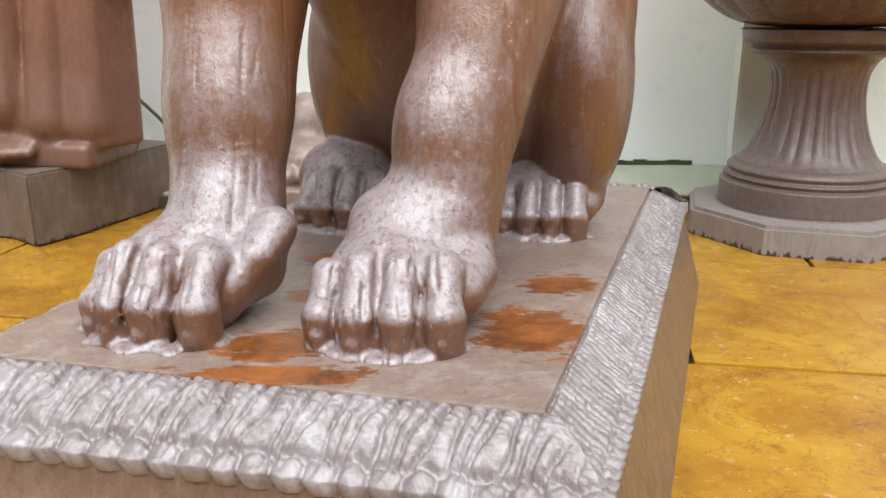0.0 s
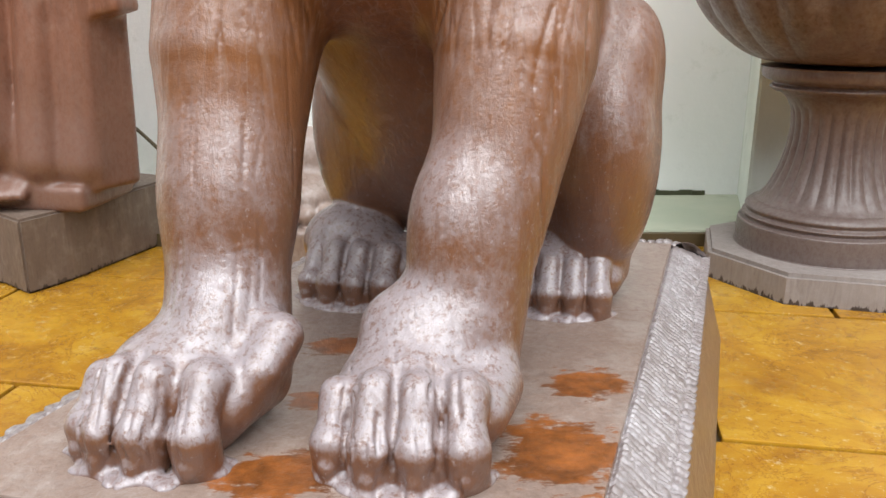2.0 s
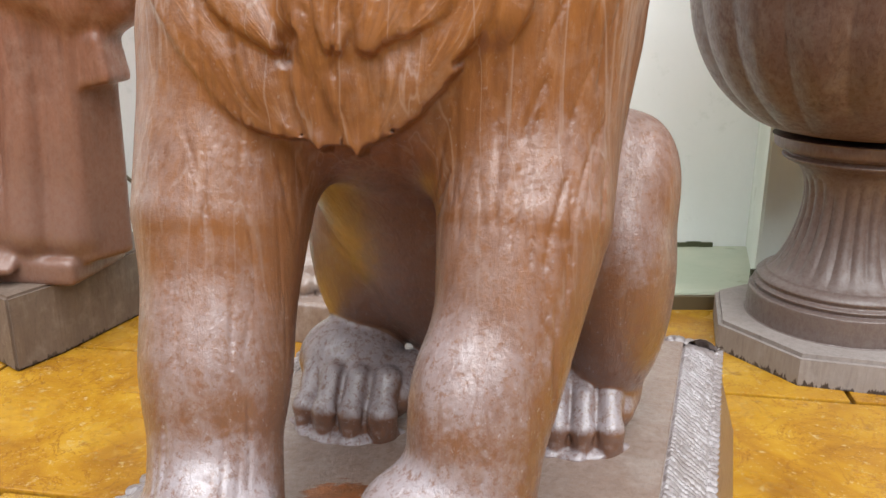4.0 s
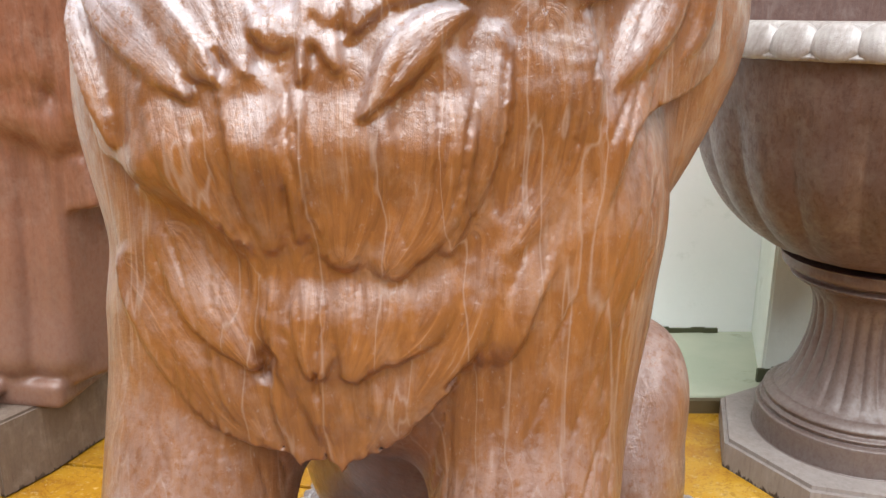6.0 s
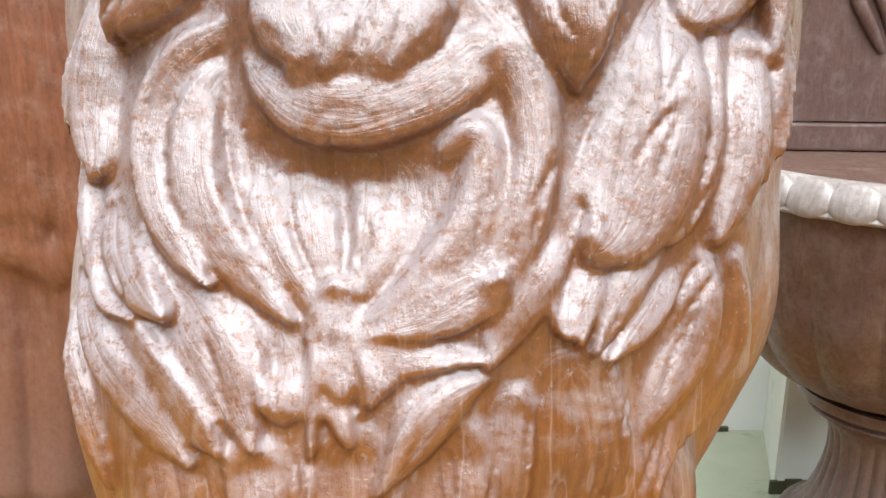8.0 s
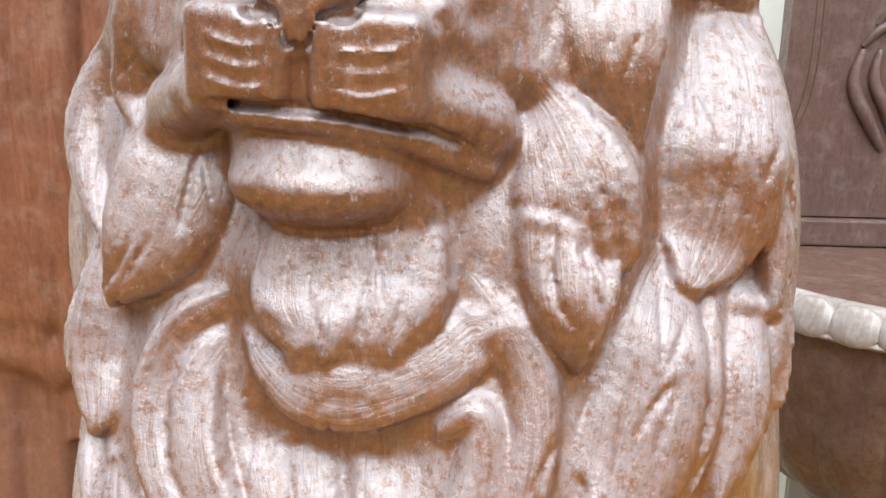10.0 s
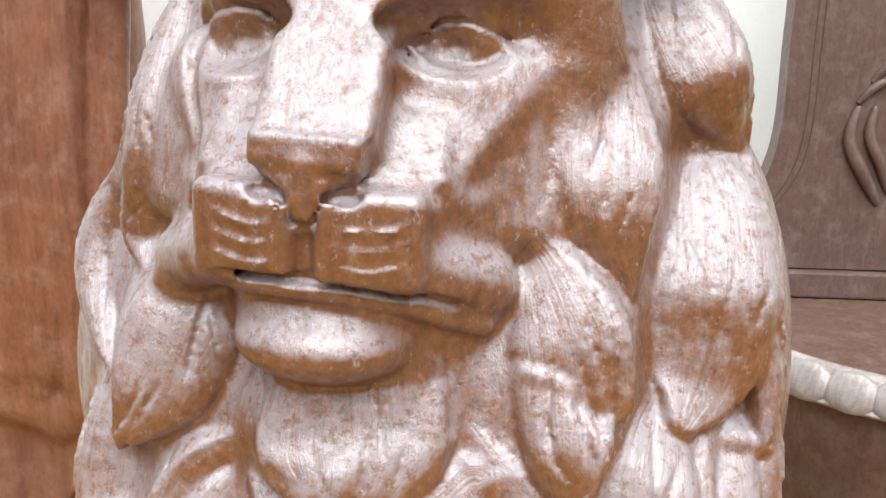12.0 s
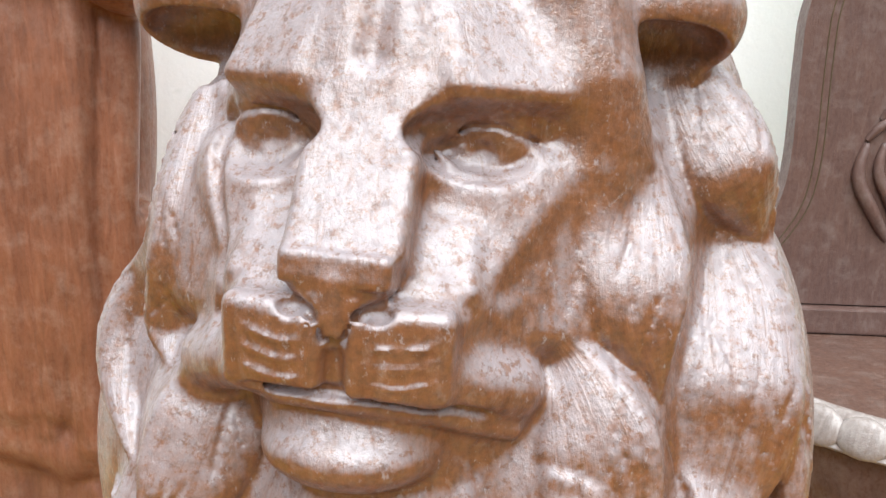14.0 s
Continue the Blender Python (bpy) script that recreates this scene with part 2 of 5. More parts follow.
wall_mat = painted("pale green wall paint", (0.93, 0.94, 0.93), (0.90, 0.92, 0.90), (0.76, 0.79, 0.75), 0.6)
pier_mat = painted("grey green pier paint", (0.76, 0.80, 0.74), (0.68, 0.72, 0.64), (0.45, 0.48, 0.38), 0.6)
strip_mat = painted("mossy concrete", (0.34, 0.38, 0.28), (0.42, 0.44, 0.33), (0.16, 0.18, 0.10), 0.5)
def ochre(name):
    """Worn ochre floor paint: veined, scuffed, wet in patches."""
    m, nt, p = shader(name)
    v = coords(nt)
    info = nt.nodes.new("ShaderNodeObjectInfo")
    shift = nt.nodes.new("ShaderNodeVectorMath")
    shift.operation = "ADD"
    nt.links.new(v, shift.inputs[0])
    nt.links.new(info.outputs["Random"], shift.inputs[1])
    v = shift.outputs[0]
    big = noise_tex(nt, v, 5, 6, 0.65, 0.8)
    col = steps(nt, big, (0.3, (0.24, 0.098, 0.010)), (0.48, (0.37, 0.18, 0.014)), (0.62, (0.45, 0.245, 0.022)), (0.8, (0.5, 0.33, 0.09)))
    vein = noise_tex(nt, v, 9, 8, 0.7, 1.6)
    col = mixed(nt, steps(nt, vein, (0.485, (0, 0, 0)), (0.5, (0.75, 0.75, 0.75)), (0.515, (0, 0, 0))), col, (0.20, 0.075, 0.012))
    scuff = noise_tex(nt, v, 55, 7, 0.75)
    col = mixed(nt, steps(nt, scuff, (0.58, (0, 0, 0)), (0.70, (0.75, 0.75, 0.75))), col, (0.55, 0.42, 0.2))
    chips = noise_tex(nt, v, 130, 6, 0.8, 0.4)
    col = mixed(nt, steps(nt, chips, (0.60, (0, 0, 0)), (0.68, (0.6, 0.6, 0.6))), col, (0.62, 0.46, 0.22))
    col = mixed(nt, steps(nt, chips, (0.30, (0.7, 0.7, 0.7)), (0.38, (0, 0, 0))), col, (0.16, 0.06, 0.01))
    col = mixed(nt, steps(nt, noise_tex(nt, v, 30, 6, 0.7), (0.30, (0.8, 0.8, 0.8)), (0.42, (0, 0, 0))), col, (0.22, 0.10, 0.02))
    nt.links.new(col, p.inputs["Base Color"])
    r = nt.nodes.new("ShaderNodeMapRange")
    r.inputs[1].default_value, r.inputs[2].default_value = 0.4, 0.62
    r.inputs[3].default_value, r.inputs[4].default_value = 0.05, 0.34
    nt.links.new(noise_tex(nt, v, 7, 5, 0.6), r.inputs[0])
    nt.links.new(r.outputs[0], p.inputs["Roughness"])
    relief(nt, p, (big, 0.2, 0.006), (scuff, 0.5, 0.002), (chips, 0.4, 0.0012), (vein, 0.15, 0.003))
    return m


def damp_foot(m, top, colour):
    """Dark ragged damp marks rising from the foot of a thing."""
    nt = m.node_tree
    p = nt.nodes["Principled BSDF"]
    old = p.inputs["Base Color"].links[0].from_socket
    edge = nt.nodes.new("ShaderNodeMath")
    edge.operation = "MULTIPLY_ADD"
    edge.inputs[1].default_value = 1.7
    nt.links.new(noise_tex(nt, coords(nt, (1, 1, 0.25)), 60, 4, 0.7), edge.inputs[0])
    nt.links.new(height_of(nt, 0, top), edge.inputs[2])
    mask = steps(nt, edge.outputs[0], (0.90, (1, 1, 1)), (0.99, (0, 0, 0)))
    nt.links.new(mixed(nt, mask, old, colour), p.inputs["Base Color"])
    return m


floor_mat = ochre("worn wet ochre paint")
plain_mat = painted("wet ochre paint", (0.46, 0.24, 0.022), (0.38, 0.175, 0.018), (0.24, 0.10, 0.02), 0.22)
dark_mat = painted("dark joint, line and wire", (0.08, 0.06, 0.03), (0.1, 0.07, 0.03), (0.05, 0.04, 0.02), 0.5)
# dark, so that the added wall shows little in reflections
opposite_mat = painted("dark unseen wall", (0.16, 0.14, 0.12), (0.13, 0.115, 0.10), (0.09, 0.08, 0.07), 0.8)


# ---- building helpers ----
def mesh_of(name, bm, smooth=False):
    me = bpy.data.meshes.new(name)
    bm.to_mesh(me)
    bm.free()
    if smooth:
        me.polygons.foreach_set("use_smooth", [True] * len(me.polygons))
    return me


def part(name, bm, material, parent, label="", smooth=False):
    ob = new(name, mesh_of(name, bm, smooth))
    ob.data.materials.append(material)
    ob.parent = parent
    return tagged(ob, label)


def box(bm, x0, x1, y0, y1, z0, z1, bevel=0.0):
    vs = bmesh.ops.create_cube(bm, size=1)["verts"]
    for v in vs:
        v.co = Vector(((x0 + x1) / 2 + v.co.x * (x1 - x0), (y0 + y1) / 2 + v.co.y * (y1 - y0), (z0 + z1) / 2 + v.co.z * (z1 - z0)))
    if bevel:
        es = list({e for v in vs for e in v.link_edges})
        bmesh.ops.bevel(bm, geom=es, offset=bevel, segments=2, affect="EDGES", profile=0.6)
    return bm


def grid_mesh(name, verts, rows, cols, wrap=False):
    """A sheet of rows x cols points."""
    faces = []
    for i in range(rows - 1):
        for j in range(cols if wrap else cols - 1):
            k = (j + 1) % cols
            faces.append((i * cols + j, i * cols + k, (i + 1) * cols + k, (i + 1) * cols + j))
    me = bpy.data.meshes.new(name)
    me.from_pydata([tuple(v) for v in verts], [], faces)
    me.polygons.foreach_set("use_smooth", [True] * len(me.polygons))
    return me


def smooth_profile(points, n):
    p = np.array(points, float)
    t = np.linspace(0, len(p) - 1, n)
    out = []
    for s in t:
        i = min(int(s), len(p) - 2)
        f = s - i
        a, b, c, d = p[max(i - 1, 0)], p[i], p[i + 1], p[min(i + 2, len(p) - 1)]
        out.append(0.5 * (2 * b + (c - a) * f + (2 * a - 5 * b + 4 * c - d) * f * f + (3 * b - a - 3 * c + d) * f ** 3))
    return [tuple(v) for v in out]


class Clay:
    """A block of clay as a distance field, shaped with rounded strokes and cut with grooves."""

    def __init__(self, low, high, size):
        self.low, self.size = np.array(low), size
        n = np.ceil((np.array(high) - self.low) / size).astype(int)
        self.axes = [(low[i] + size * np.arange(n[i])).astype(np.float32) for i in range(3)]
        self.field = np.ones(tuple(n), np.float32)

    def span(self, low, high):
        out = []
        for i in range(3):
            a = int(max(0, math.floor((low[i] - self.low[i]) / self.size)))
            b = int(min(self.field.shape[i], math.ceil((high[i] - self.low[i]) / self.size) + 1))
            out.append(slice(a, max(a, b)))
        return tuple(out)

    def places(self, s):
        return (self.axes[0][s[0]][:, None, None], self.axes[1][s[1]][None, :, None], self.axes[2][s[2]][None, None, :])

    def blend(self, s, d, k, cut):
        f = self.field[s]
        if cut:
            h = np.clip(0.5 - 0.5 * (f + d) / k, 0, 1)
            self.field[s] = f * (1 - h) - d * h + k * h * (1 - h)
        else:
            h = np.clip(0.5 + 0.5 * (f - d) / k, 0, 1)
            self.field[s] = f * (1 - h) + d * h - k * h * (1 - h)

    def stroke(self, points, squash=1.0, k=0.01, cut=False):
        """A rounded stroke through points (x, y, z, radius), flattened in depth."""
        p = np.array(points, np.float32)
        pad = p[:, 3:4] + k + 0.012
        s = self.span((p[:, :3] - pad).min(0), (p[:, :3] + pad).max(0))
        X, Y, Z = self.places(s)
        best = None
        for a, b in zip(p[:-1], p[1:]):
            ab = b[:3] - a[:3]
            t = np.clip(((X - a[0]) * ab[0] + (Y - a[1]) * ab[1] + (Z - a[2]) * ab[2]) / max(float(ab @ ab), 1e-9), 0, 1)
            d = np.sqrt((X - a[0] - t * ab[0]) ** 2 + ((Y - a[1] - t * ab[1]) / squash) ** 2 + (Z - a[2] - t * ab[2]) ** 2) - (a[3] + t * (b[3] - a[3]))
            best = d if best is None else np.minimum(best, d)
        self.blend(s, best, k, cut)

    def lump(self, c, r, k=0.02, turn=None, cut=False):
        """An ellipsoid with its own axes (columns of turn)."""
        c, r = np.array(c, float), np.array(r, float)
        reach = float(r.max()) + k + 0.012
        s = self.span(c - reach, c + reach)
        X, Y, Z = self.places(s)
        q = [X - c[0], Y - c[1], Z - c[2]]
        if turn is not None:
            m = np.array(turn)
            q = [q[0] * m[0, i] + q[1] * m[1, i] + q[2] * m[2, i] for i in range(3)]
        k0 = np.sqrt((q[0] / r[0]) ** 2 + (q[1] / r[1]) ** 2 + (q[2] / r[2]) ** 2)
        k1 = np.sqrt((q[0] / r[0] ** 2) ** 2 + (q[1] / r[1] ** 2) ** 2 + (q[2] / r[2] ** 2) ** 2) + 1e-9
        self.blend(s, (k0 * (k0 - 1) / k1).astype(np.float32), k, cut)

    def block(self, c, half, turn, r=0.004, k=0.005, cut=False):
        """A box with rounded edges and its own axes (columns of turn)."""
        c, b = np.array(c, float), np.array(half, float)
        reach = float(np.linalg.norm(b)) + k + 0.01
        s = self.span(c - reach, c + reach)
        X, Y, Z = self.places(s)
        q = [X - c[0], Y - c[1], Z - c[2]]
        m = np.array(turn)
        q = [np.abs(q[0] * m[0, i] + q[1] * m[1, i] + q[2] * m[2, i]) - (b[i] - r) for i in range(3)]
        d = np.sqrt(np.maximum(q[0], 0) ** 2 + np.maximum(q[1], 0) ** 2 + np.maximum(q[2], 0) ** 2) + np.minimum(np.maximum(q[0], np.maximum(q[1], q[2])), 0) - r
        self.blend(s, d.astype(np.float32), k, cut)

    def soften(self):
        """One pass of smoothing."""
        for axis in range(3):
            a, b, c = (tuple(slice(*q) if i == axis else slice(None) for i in range(3)) for q in ((0, -2), (1, -1), (2, None)))
            f = self.field
            f[b] = 0.25 * f[a] + 0.5 * f[b] + 0.25 * f[c]

    def skin(self, x, z):
        """The depth of the front surface at a place."""
        i, j = (int(np.clip(round((v - self.low[a]) / self.size), 0, self.field.shape[a] - 1)) for v, a in ((x, 0), (z, 2)))
        column = self.field[i, :, j]
        first = int(np.argmax(column < 0))
        if first == 0:
            return None
        a, b = column[first - 1], column[first]
        return float(self.axes[1][first - 1] + self.size * a / (a - b))

    def scratch(self, points, r=0.002, k=0.002, sink=0.0, raised=False):
        """A groove (or a ridge) drawn on the front surface along points (x, z)."""
        way = []
        for (x0, z0), (x1, z1) in zip(points[:-1], points[1:]):
            n = max(1, int(math.hypot(x1 - x0, z1 - z0) / 0.006))
            way += [(x0 + (x1 - x0) * i / n, z0 + (z1 - z0) * i / n) for i in range(n)]
        way.append(points[-1])
        way = [(x, self.skin(x, z), z) for x, z in way]
        way = [(x, y + sink, z, r * (0.35 if i in (0, len(way) - 1) else 1.0)) for i, (x, y, z) in enumerate(way) if y is not None]
        if len(way) > 1:
            self.stroke(way, 1.0, k, not raised)

    def mesh(self, name):
        """The skin of the clay."""
        f = self.field
        n = f.shape
        inside = f < 0
        total = np.zeros((n[0] - 1, n[1] - 1, n[2] - 1), np.uint8)
        corners = [(i, j, k) for i in (0, 1) for j in (0, 1) for k in (0, 1)]
        for i, j, k in corners:
            total += inside[i:n[0] - 1 + i, j:n[1] - 1 + j, k:n[2] - 1 + k]
        cells = np.argwhere((total > 0) & (total < 8))
        number = np.full(total.shape, -1, np.int32)
        number[tuple(cells.T)] = np.arange(len(cells))
        value = {c: f[cells[:, 0] + c[0], cells[:, 1] + c[1], cells[:, 2] + c[2]] for c in corners}
        place, count = np.zeros((len(cells), 3)), np.zeros(len(cells))
        for a in corners:
            for axis in range(3):
                if a[axis] == 0:
                    b = tuple(1 if i == axis else a[i] for i in range(3))
                    va, vb = value[a], value[b]
                    hit = (va < 0) != (vb < 0)
                    t = np.where(hit, va / np.where(hit, va - vb, 1), 0)
                    q = np.repeat(np.array([a], float), len(cells), 0)
                    q[:, axis] += t
                    place[hit] += q[hit]
                    count[hit] += 1
        place = self.low + self.size * (cells + place / count[:, None])
        quads = []
        for axis in range(3):
            o = [i for i in range(3) if i != axis]
            lo = tuple(slice(0, -1) if i == axis else slice(1, n[i] - 1) for i in range(3))
            hi = tuple(slice(1, None) if i == axis else slice(1, n[i] - 1) for i in range(3))
            e = np.argwhere(inside[lo] != inside[hi])
            e[:, o] += 1
            ring = []
            for du, dv in ((1, 1), (0, 1), (0, 0), (1, 0)):
                c = e.copy()
                c[:, o[0]] -= du
                c[:, o[1]] -= dv
                ring.append(number[tuple(c.T)])
            q = np.stack(ring, 1)
            out = inside[tuple(e.T)] != (axis == 1)
            q[~out] = q[~out][:, ::-1]
            quads.append(q[(q >= 0).all(1)])
        quads = np.concatenate(quads)
        me = bpy.data.meshes.new(name)
        me.vertices.add(len(place))
        me.vertices.foreach_set("co", place.ravel())
        me.loops.add(quads.size)
        me.loops.foreach_set("vertex_index", quads.ravel().astype(np.int32))
        me.polygons.add(len(quads))
        me.polygons.foreach_set("loop_start", np.arange(0, quads.size, 4, dtype=np.int32))
        me.polygons.foreach_set("use_smooth", np.ones(len(quads), bool))
        me.update(calc_edges=True)
        return me


def blurred(a, axis, n):
    """A running mean over 2 n + 1 places."""
    pad = [(n + 1, n) if i == axis else (0, 0) for i in range(2)]
    c = np.cumsum(np.pad(a, pad, mode="edge"), axis=axis, dtype=np.float64)
    m = a.shape[axis]
    return (np.take(c, range(2 * n + 1, 2 * n + 1 + m), axis) - np.take(c, range(0, m), axis)) / (2 * n + 1)


class Relief:
    """Carved locks laid over the front of a block of clay, as the depth at each place of its front."""

    def __init__(self, clay):
        self.x, self.z = clay.axes[0], clay.axes[2]
        self.depth = np.full((len(self.x), len(self.z)), 9.0, np.float32)
        self.flow = np.zeros((len(self.x), len(self.z), 3), np.float32)
        self.firm = np.zeros((len(self.x), len(self.z)), np.float32)

    def lock(self, points, h, strands=4, groove=0.0016, plump=0.20, tilt=0.0):
        """A lock of hair along points (x, z, half width, depth): plump, h high, with strands along it, leaning by tilt across."""
        p = np.array(smooth_profile(points, 5 * (len(points) - 1) + 1), np.float32)
        p[:, 2] = np.maximum(p[:, 2], 0.002)
        pad = p[:, 2:3]
        lo, hi = (p[:, :2] - pad).min(0), (p[:, :2] + pad).max(0)
        i = slice(*np.searchsorted(self.x, (lo[0], hi[0])))
        j = slice(*np.searchsorted(self.z, (lo[1], hi[1])))
        X, Z = np.meshgrid(self.x[i], self.z[j], indexing="ij")
        if X.size == 0:
            return
        best, least = np.full(X.shape, 9.0, np.float32), np.full(X.shape, 9.0, np.float32)
        side, deep, along = np.zeros_like(X), np.zeros_like(X), np.zeros_like(X)
        gone = 0.0
        for a, b in zip(p[:-1], p[1:]):
            d = b[:2] - a[:2]
            n = float(np.hypot(*d))
            t = np.clip(((X - a[0]) * d[0] + (Z - a[1]) * d[1]) / n ** 2, 0, 1)
            far = np.hypot(X - a[0] - t * d[0], Z - a[1] - t * d[1])
            q = far / (a[2] + t * (b[2] - a[2]))
            s = np.sign((X - a[0]) * d[1] - (Z - a[1]) * d[0]) * q
            near = far < least
            least = np.where(near, far, least)
            best = np.where(near, q, best)
            side = np.where(near, s, side)
            deep = np.where(near, a[3] + t * (b[3] - a[3]), deep)
            along = np.where(near, gone + t * n, along)
            gone += n
        full = np.clip(1 - best ** 2, 0, 1) ** plump
        seed = 37.0 * float(p[0, 0]) + 11.0 * float(p[0, 1])
        wave = side * strands * 1.6 + 0.3 * np.sin(along * 35 + seed) + seed
        ridge = np.minimum(1, 2.2 * np.abs(np.sin(wave * math.pi / 2)))
        ground = deep + tilt * side + h * (1 - full) + groove * (1 - ridge) * (0.6 + 0.4 * np.sin(along * 25 + seed * 2 + side * 3))
        shown = (best < 1) & (ground < self.depth[i, j])
        self.depth[i, j] = np.where(shown, ground, self.depth[i, j])
        wave = np.stack((side * float(p[:, 2].mean()), along, np.full_like(along, 3.0 + seed % 5.0)), -1)
        self.flow[i, j] = np.where(shown[..., None], wave, self.flow[i, j])
        self.firm[i, j] = np.where(shown, np.clip((1 - best) * 5, 0, 1), self.firm[i, j])

    def comb(self, clay, me):
        """Write on each point of a mesh how the hair runs there: across, along and a number for its lock."""
        co = np.zeros(len(me.vertices) * 3, np.float32)
        me.vertices.foreach_get("co", co)
        co = co.reshape(-1, 3)
        out = np.zeros_like(co)
        u, w = (co[:, 0] - self.x[0]) / clay.size, (co[:, 2] - self.z[0]) / clay.size
        i, j = (np.clip(np.floor(a).astype(int), 0, n - 2) for a, n in ((u, len(self.x)), (w, len(self.z))))
        fu, fw = np.clip(u - i, 0, 1)[:, None], np.clip(w - j, 0, 1)[:, None]
        q = [self.flow[i + a, j + b] for a in (0, 1) for b in (0, 1)]
        same = np.ptp(np.stack([k[:, 2] for k in q]), axis=0) < 1e-4
        smooth = (q[0] * (1 - fw) + q[1] * fw) * (1 - fu) + (q[2] * (1 - fw) + q[3] * fw) * fu
        near = self.flow[np.clip(np.round(u).astype(int), 0, len(self.x) - 1), np.clip(np.round(w).astype(int), 0, len(self.z) - 1)]
        lock = np.where(same[:, None], smooth, near)
        on = (near[:, 2] > 0) & (np.abs(co[:, 1] - self.depth[i, j]) < 0.012)
        out = np.where(on[:, None], lock, out)
        ids = self.flow[..., 2]
        calm = np.ones(ids.shape, bool)
        for axis in (0, 1):
            for n in (-2, -1, 1, 2):
                calm &= np.abs(np.roll(ids, n, axis) - ids) < 1e-4
        firm = np.where(on & same & calm[i, j], np.min([self.firm[i + a, j + b] for a in (0, 1) for b in (0, 1)], axis=0), 0)
        me.attributes.new("firm", "FLOAT", "POINT").data.foreach_set("value", firm.astype(np.float32))
        me.attributes.new("flow", "FLOAT_VECTOR", "POINT").data.foreach_set("vector", out.astype(np.float32).ravel())

    def press(self, clay, thick=0.10, k=0.004):
        """Join the relief to the clay."""
        have = self.depth < 5
        cover, deep = have.astype(np.float32), np.where(have, self.depth, 0)
        for axis in (0, 1, 0, 1, 0, 1):
            cover, deep = (blurred(a, axis, 7) for a in (cover, deep))
        X, Z = np.meshgrid(self.x, self.z, indexing="ij")
        inner = (X > np.interp(Z, (0.60, 0.80), (-0.20, -0.25))) & (X < np.interp(Z, (0.60, 0.80), (0.08, 0.175))) & (Z > 0.60) & (Z < 1.12)
        rim = np.clip(np.minimum(np.minimum(X - np.interp(Z, (0.60, 0.80), (-0.20, -0.25)), np.interp(Z, (0.60, 0.80), (0.08, 0.175)) - X), Z - 0.60) / 0.04, 0, 1)
        under = np.where(cover > np.where(inner, 0.06, 0.35), deep / np.maximum(cover, 1e-3) + np.interp(Z, (0.74, 0.82, 0.92, 1.05), (0.003, 0.0045, 0.006, 0.009)) + np.where(inner, 0.025 * (1 - rim) ** 2, 0), 9.0)
        self.depth = np.minimum(self.depth, under).astype(np.float32)
        have = self.depth < 5
        s = clay.span((-9, float(self.depth.min()) - 0.02, -9), (9, float(self.depth[have].max()) + thick + 0.02, 9))
        Y = clay.axes[1][s[1]][None, :, None]
        d = np.maximum(self.depth[:, None, :] - Y, Y - (self.depth[:, None, :] + thick)).astype(np.float32) * 0.6
        d = np.where(have[:, None, :], d, 0.05).astype(np.float32)
        clay.blend(s, d, k, False)


# ---- setting ----
TURNED = radians(-9.5)
AX, AY = Vector((math.cos(TURNED), math.sin(TURNED), 0)), Vector((-math.sin(TURNED), math.cos(TURNED), 0))

ground = tagged(new("floor"), "wet ochre painted stone slab floor with worn patches", "floor", kind="structure")
part("bed", box(bmesh.new(), -4, 4, -5, 2.3, -0.2, -0.012), dark_mat, ground)
slab_mesh = None
for i in range(-8, 9):
    for j in range(-13, 6):
        o = Vector((0.33, 0.992, 0)) + AX * (0.62 * i + (0.27 if j % 2 else 0.0)) + AY * (0.47 * j)
        if slab_mesh is None:
            slab_mesh = mesh_of("slab", box(bmesh.new(), 0.004, 0.616, 0.004, 0.466, -0.03, 0, 0.003))
            slab_mesh.materials.append(floor_mat)
        if o.y > 1.75 or o.y < -4.4 or abs(o.x + 0.3) > 3.7:
            continue
        s = new("slab", slab_mesh)
        s.parent = ground
        s.matrix_local = pose(o.x, o.y, 0, 0, 0, -9.5)
strip = tagged(new("floor_strip"), "mossy grey-green concrete strip along the wall", "floor", kind="structure")
part("strip", box(bmesh.new(), -4, 4, 1.862, 2.4, -0.1, 0.036, 0.006), strip_mat, strip)
# dark joint line at the wall's foot, with moss at the pier
moss_mat = painted("dark moss", (0.05, 0.055, 0.025), (0.08, 0.085, 0.04), (0.03, 0.03, 0.015), 0.8)
moss = bmesh.new()
grow = random.Random(3)
for n in range(220):
    x = -3.4 + 6.8 * n / 219
    y = 1.93 if x > 0.69 else 2.22
    box(moss, x - 0.018, x + 0.018, y - 0.004 - grow.uniform(0, 0.006), y + 0.004, 0.030, 0.043 + grow.uniform(0, 0.012) + (0.022 if x > 0.69 else 0.0))
part("moss", moss, moss_mat, strip, "dark joint line and moss along the foot of the wall")
part("gap", box(bmesh.new(), -4, 4, 1.848, 1.866, -0.02, 0.030), dark_mat, strip, "dark damp gap along the strip")

wall = tagged(new("wall_north", mesh_of("wall_north", box(bmesh.new(), -4, 0.80, 2.22, 2.45, -0.1, 3.2))), "pale green painted rough plaster wall", "wall", kind="structure")
wall.data.materials.append(wall_mat)


